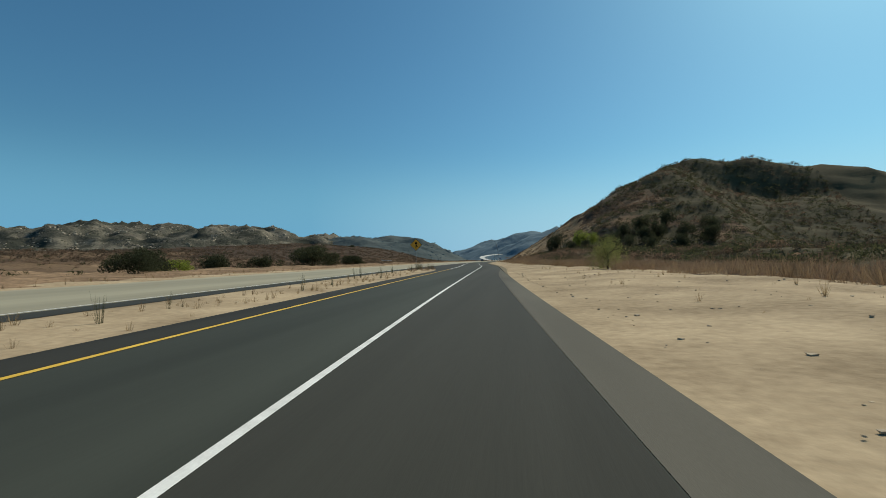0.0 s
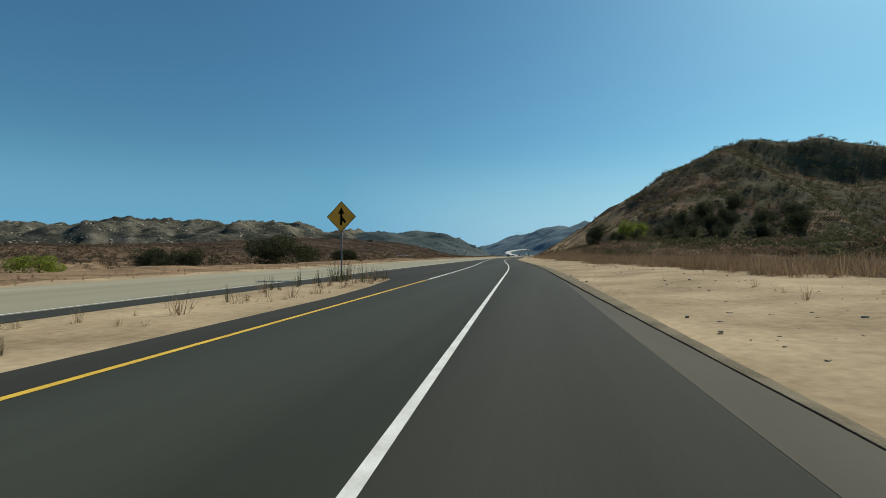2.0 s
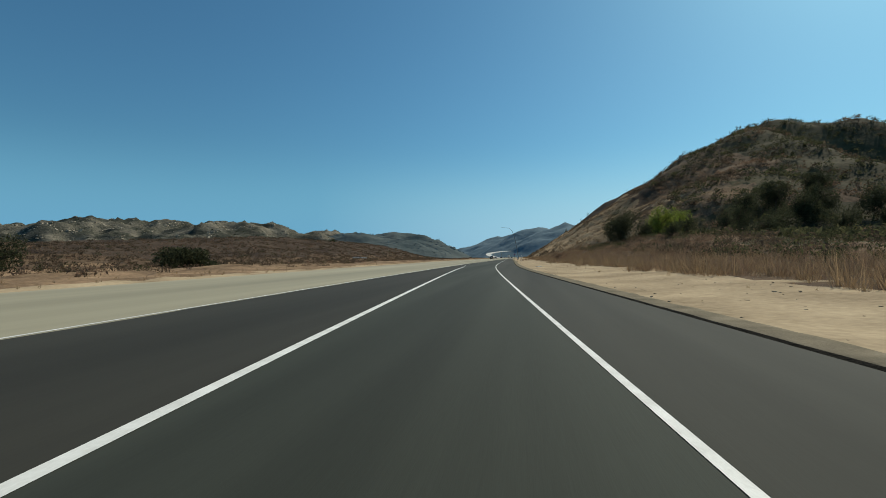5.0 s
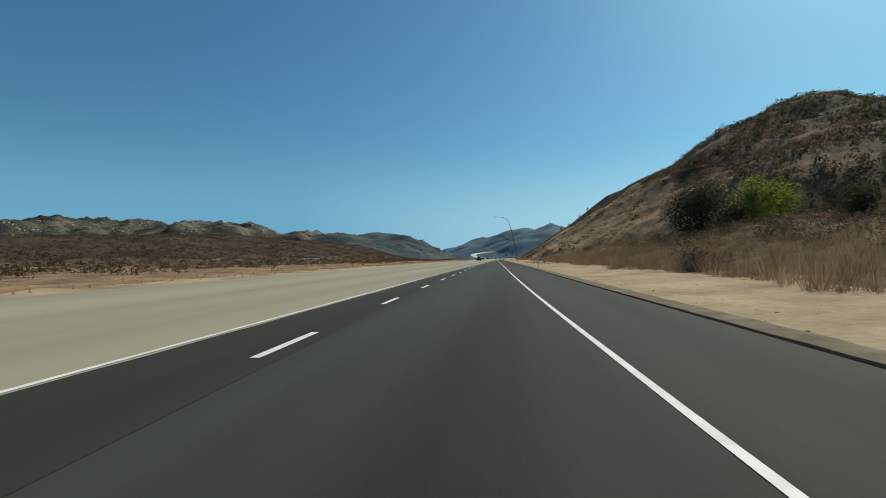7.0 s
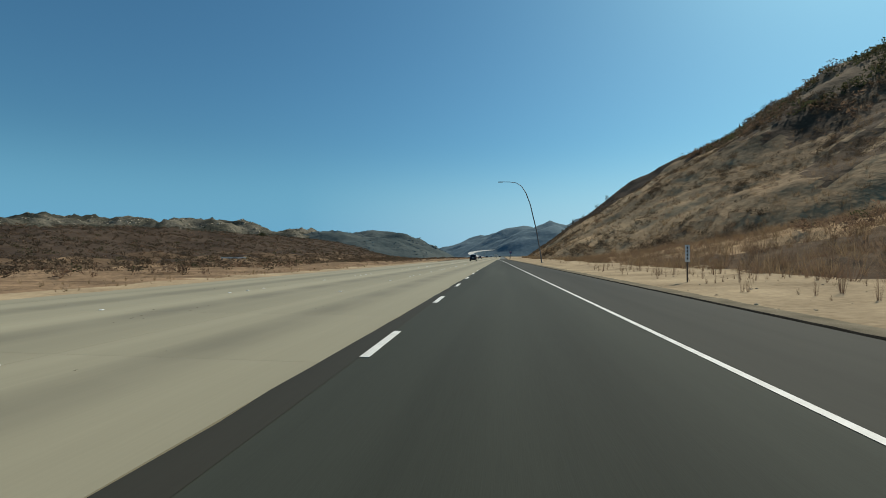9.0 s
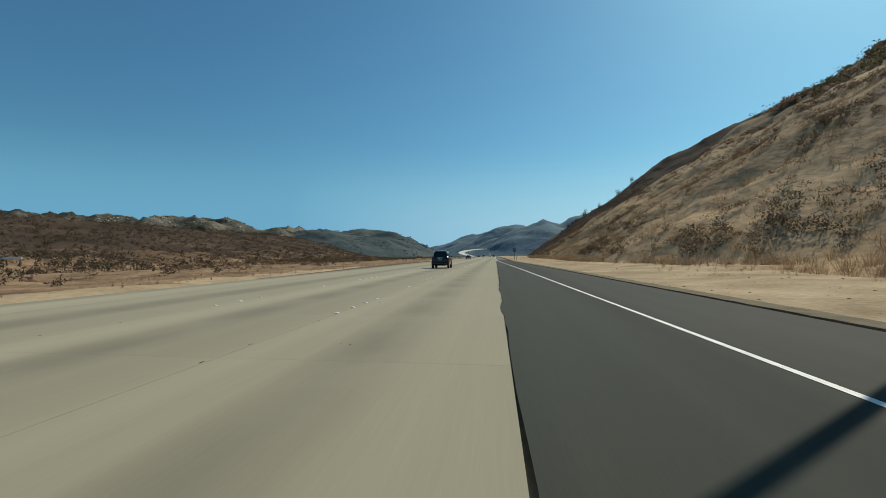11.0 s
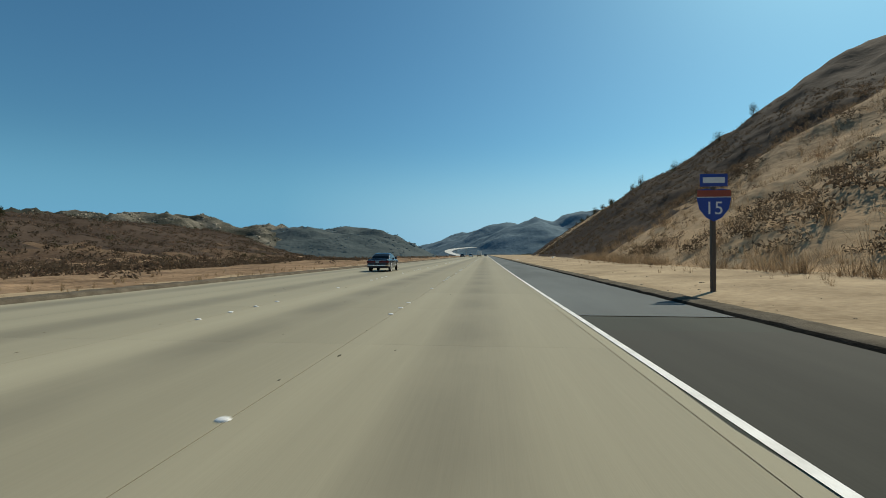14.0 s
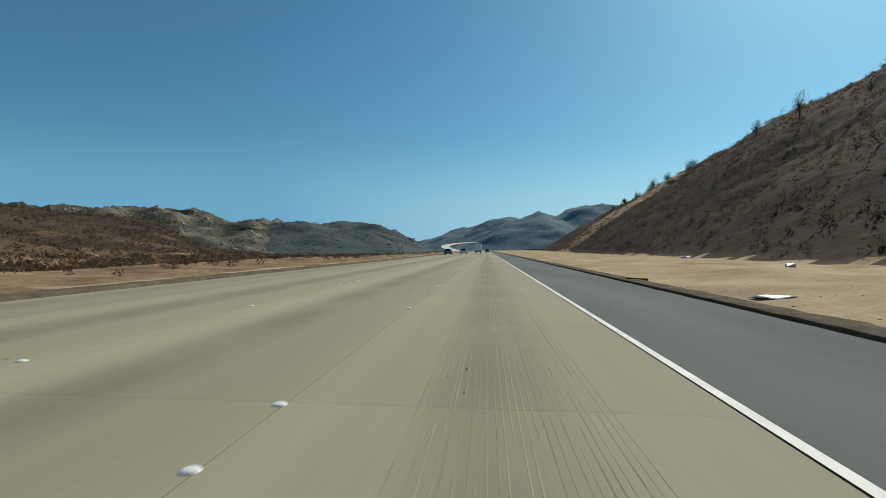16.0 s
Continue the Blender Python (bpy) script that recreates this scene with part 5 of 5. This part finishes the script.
slab_meshes = {}
for k in range(0, 88):
    y0 = 188 + 3.7 * k
    for x0, x1 in ((-3.096, -0.004), (-6.196, -3.104), (-9.296, -6.204)):
        key = (x0, x1)
        if key not in slab_meshes:
            bm = boxed(x0, x1, 0, 3.697, -0.1, -0.004)
            slab_meshes[key] = bpy.data.meshes.new("slab")
            bm.to_mesh(slab_meshes[key]), bm.free()
            slab_meshes[key].materials.append(CONCRETE)
        ob = new("slab", slab_meshes[key])
        ob.parent = bed
        ob.location = (0, y0, 0)
for name, lo, hi, y0, y1 in (("slab_outer", left_u, -9.304, 132, 1250), ("slab_back", lambda y: np.maximum(left_u(y), -9.3), -0.004, -60, 187.99), ("slab_far", -9.3, -0.004, 513.7, 1250)):
    sheet = strip(name, "x", PLAIN_CONCRETE if y0 < 0 else CONCRETE, lo, hi, y0, y1, -0.004, cols=10)
    sheet.parent = bed
    del sheet["category"], sheet["kind"], sheet["label"]

# chips and stains in the concrete, and the grooves cut into the lane
SPALL = material("concrete_spall", (0.075, 0.068, 0.05), (0.19, 0.17, 0.125), 6, 60, 0.95, spec=0.05, island=0.6)
bm = bmesh.new()
for k in range(520):
    y = rng.uniform(185, 470)
    x = rng.choice((-3.1, -6.2, -4.6, -7.6, -2.0)) + rng.normal(0, 0.08 if k % 2 else 0.5)
    if x > -0.3:
        continue
    r, long = rng.uniform(0.006, 0.018), rng.uniform(1.0, 3.0)
    ring = [(x + r * math.cos(a) * rng.uniform(0.6, 1.2), y + r * long * math.sin(a) * rng.uniform(0.6, 1.2)) for a in np.linspace(0, math.tau, 9)[:-1]]
    low = [bm.verts.new((p, q, -0.004)) for p, q in ring]
    top = [bm.verts.new((x + (p - x) * 0.85, y + (q - y) * 0.85, 0.0)) for p, q in ring]
    bm.faces.new(top)
    for i in range(8):
        bm.faces.new((low[i], low[(i + 1) % 8], top[(i + 1) % 8], top[i]))
chips = part("chips", bm, SPALL, smooth=False)
tagged(chips, "small dark chips and stains in the concrete lanes", "stains", kind="stuff")
GROOVE = material("groove", (0.24, 0.212, 0.15), (0.36, 0.32, 0.225), 2, 30, 0.95, spec=0.05, island=0.5)
bm = bmesh.new()
for k in range(26):
    x = -2.15 + 0.052 * k + rng.normal(0, 0.006)
    y = 413 + rng.uniform(0, 5)
    while y < 500:
        long = rng.uniform(2, 9)
        box(bm, x - 0.004, x + 0.004, y, y + long, -0.0045, -0.0025)
        y += long + rng.uniform(0.1, 1.2)
grooves = part("grooves", bm, GROOVE, smooth=False)
tagged(grooves, "fine lengthwise grooves cut into the concrete lane", "grooves", kind="stuff")
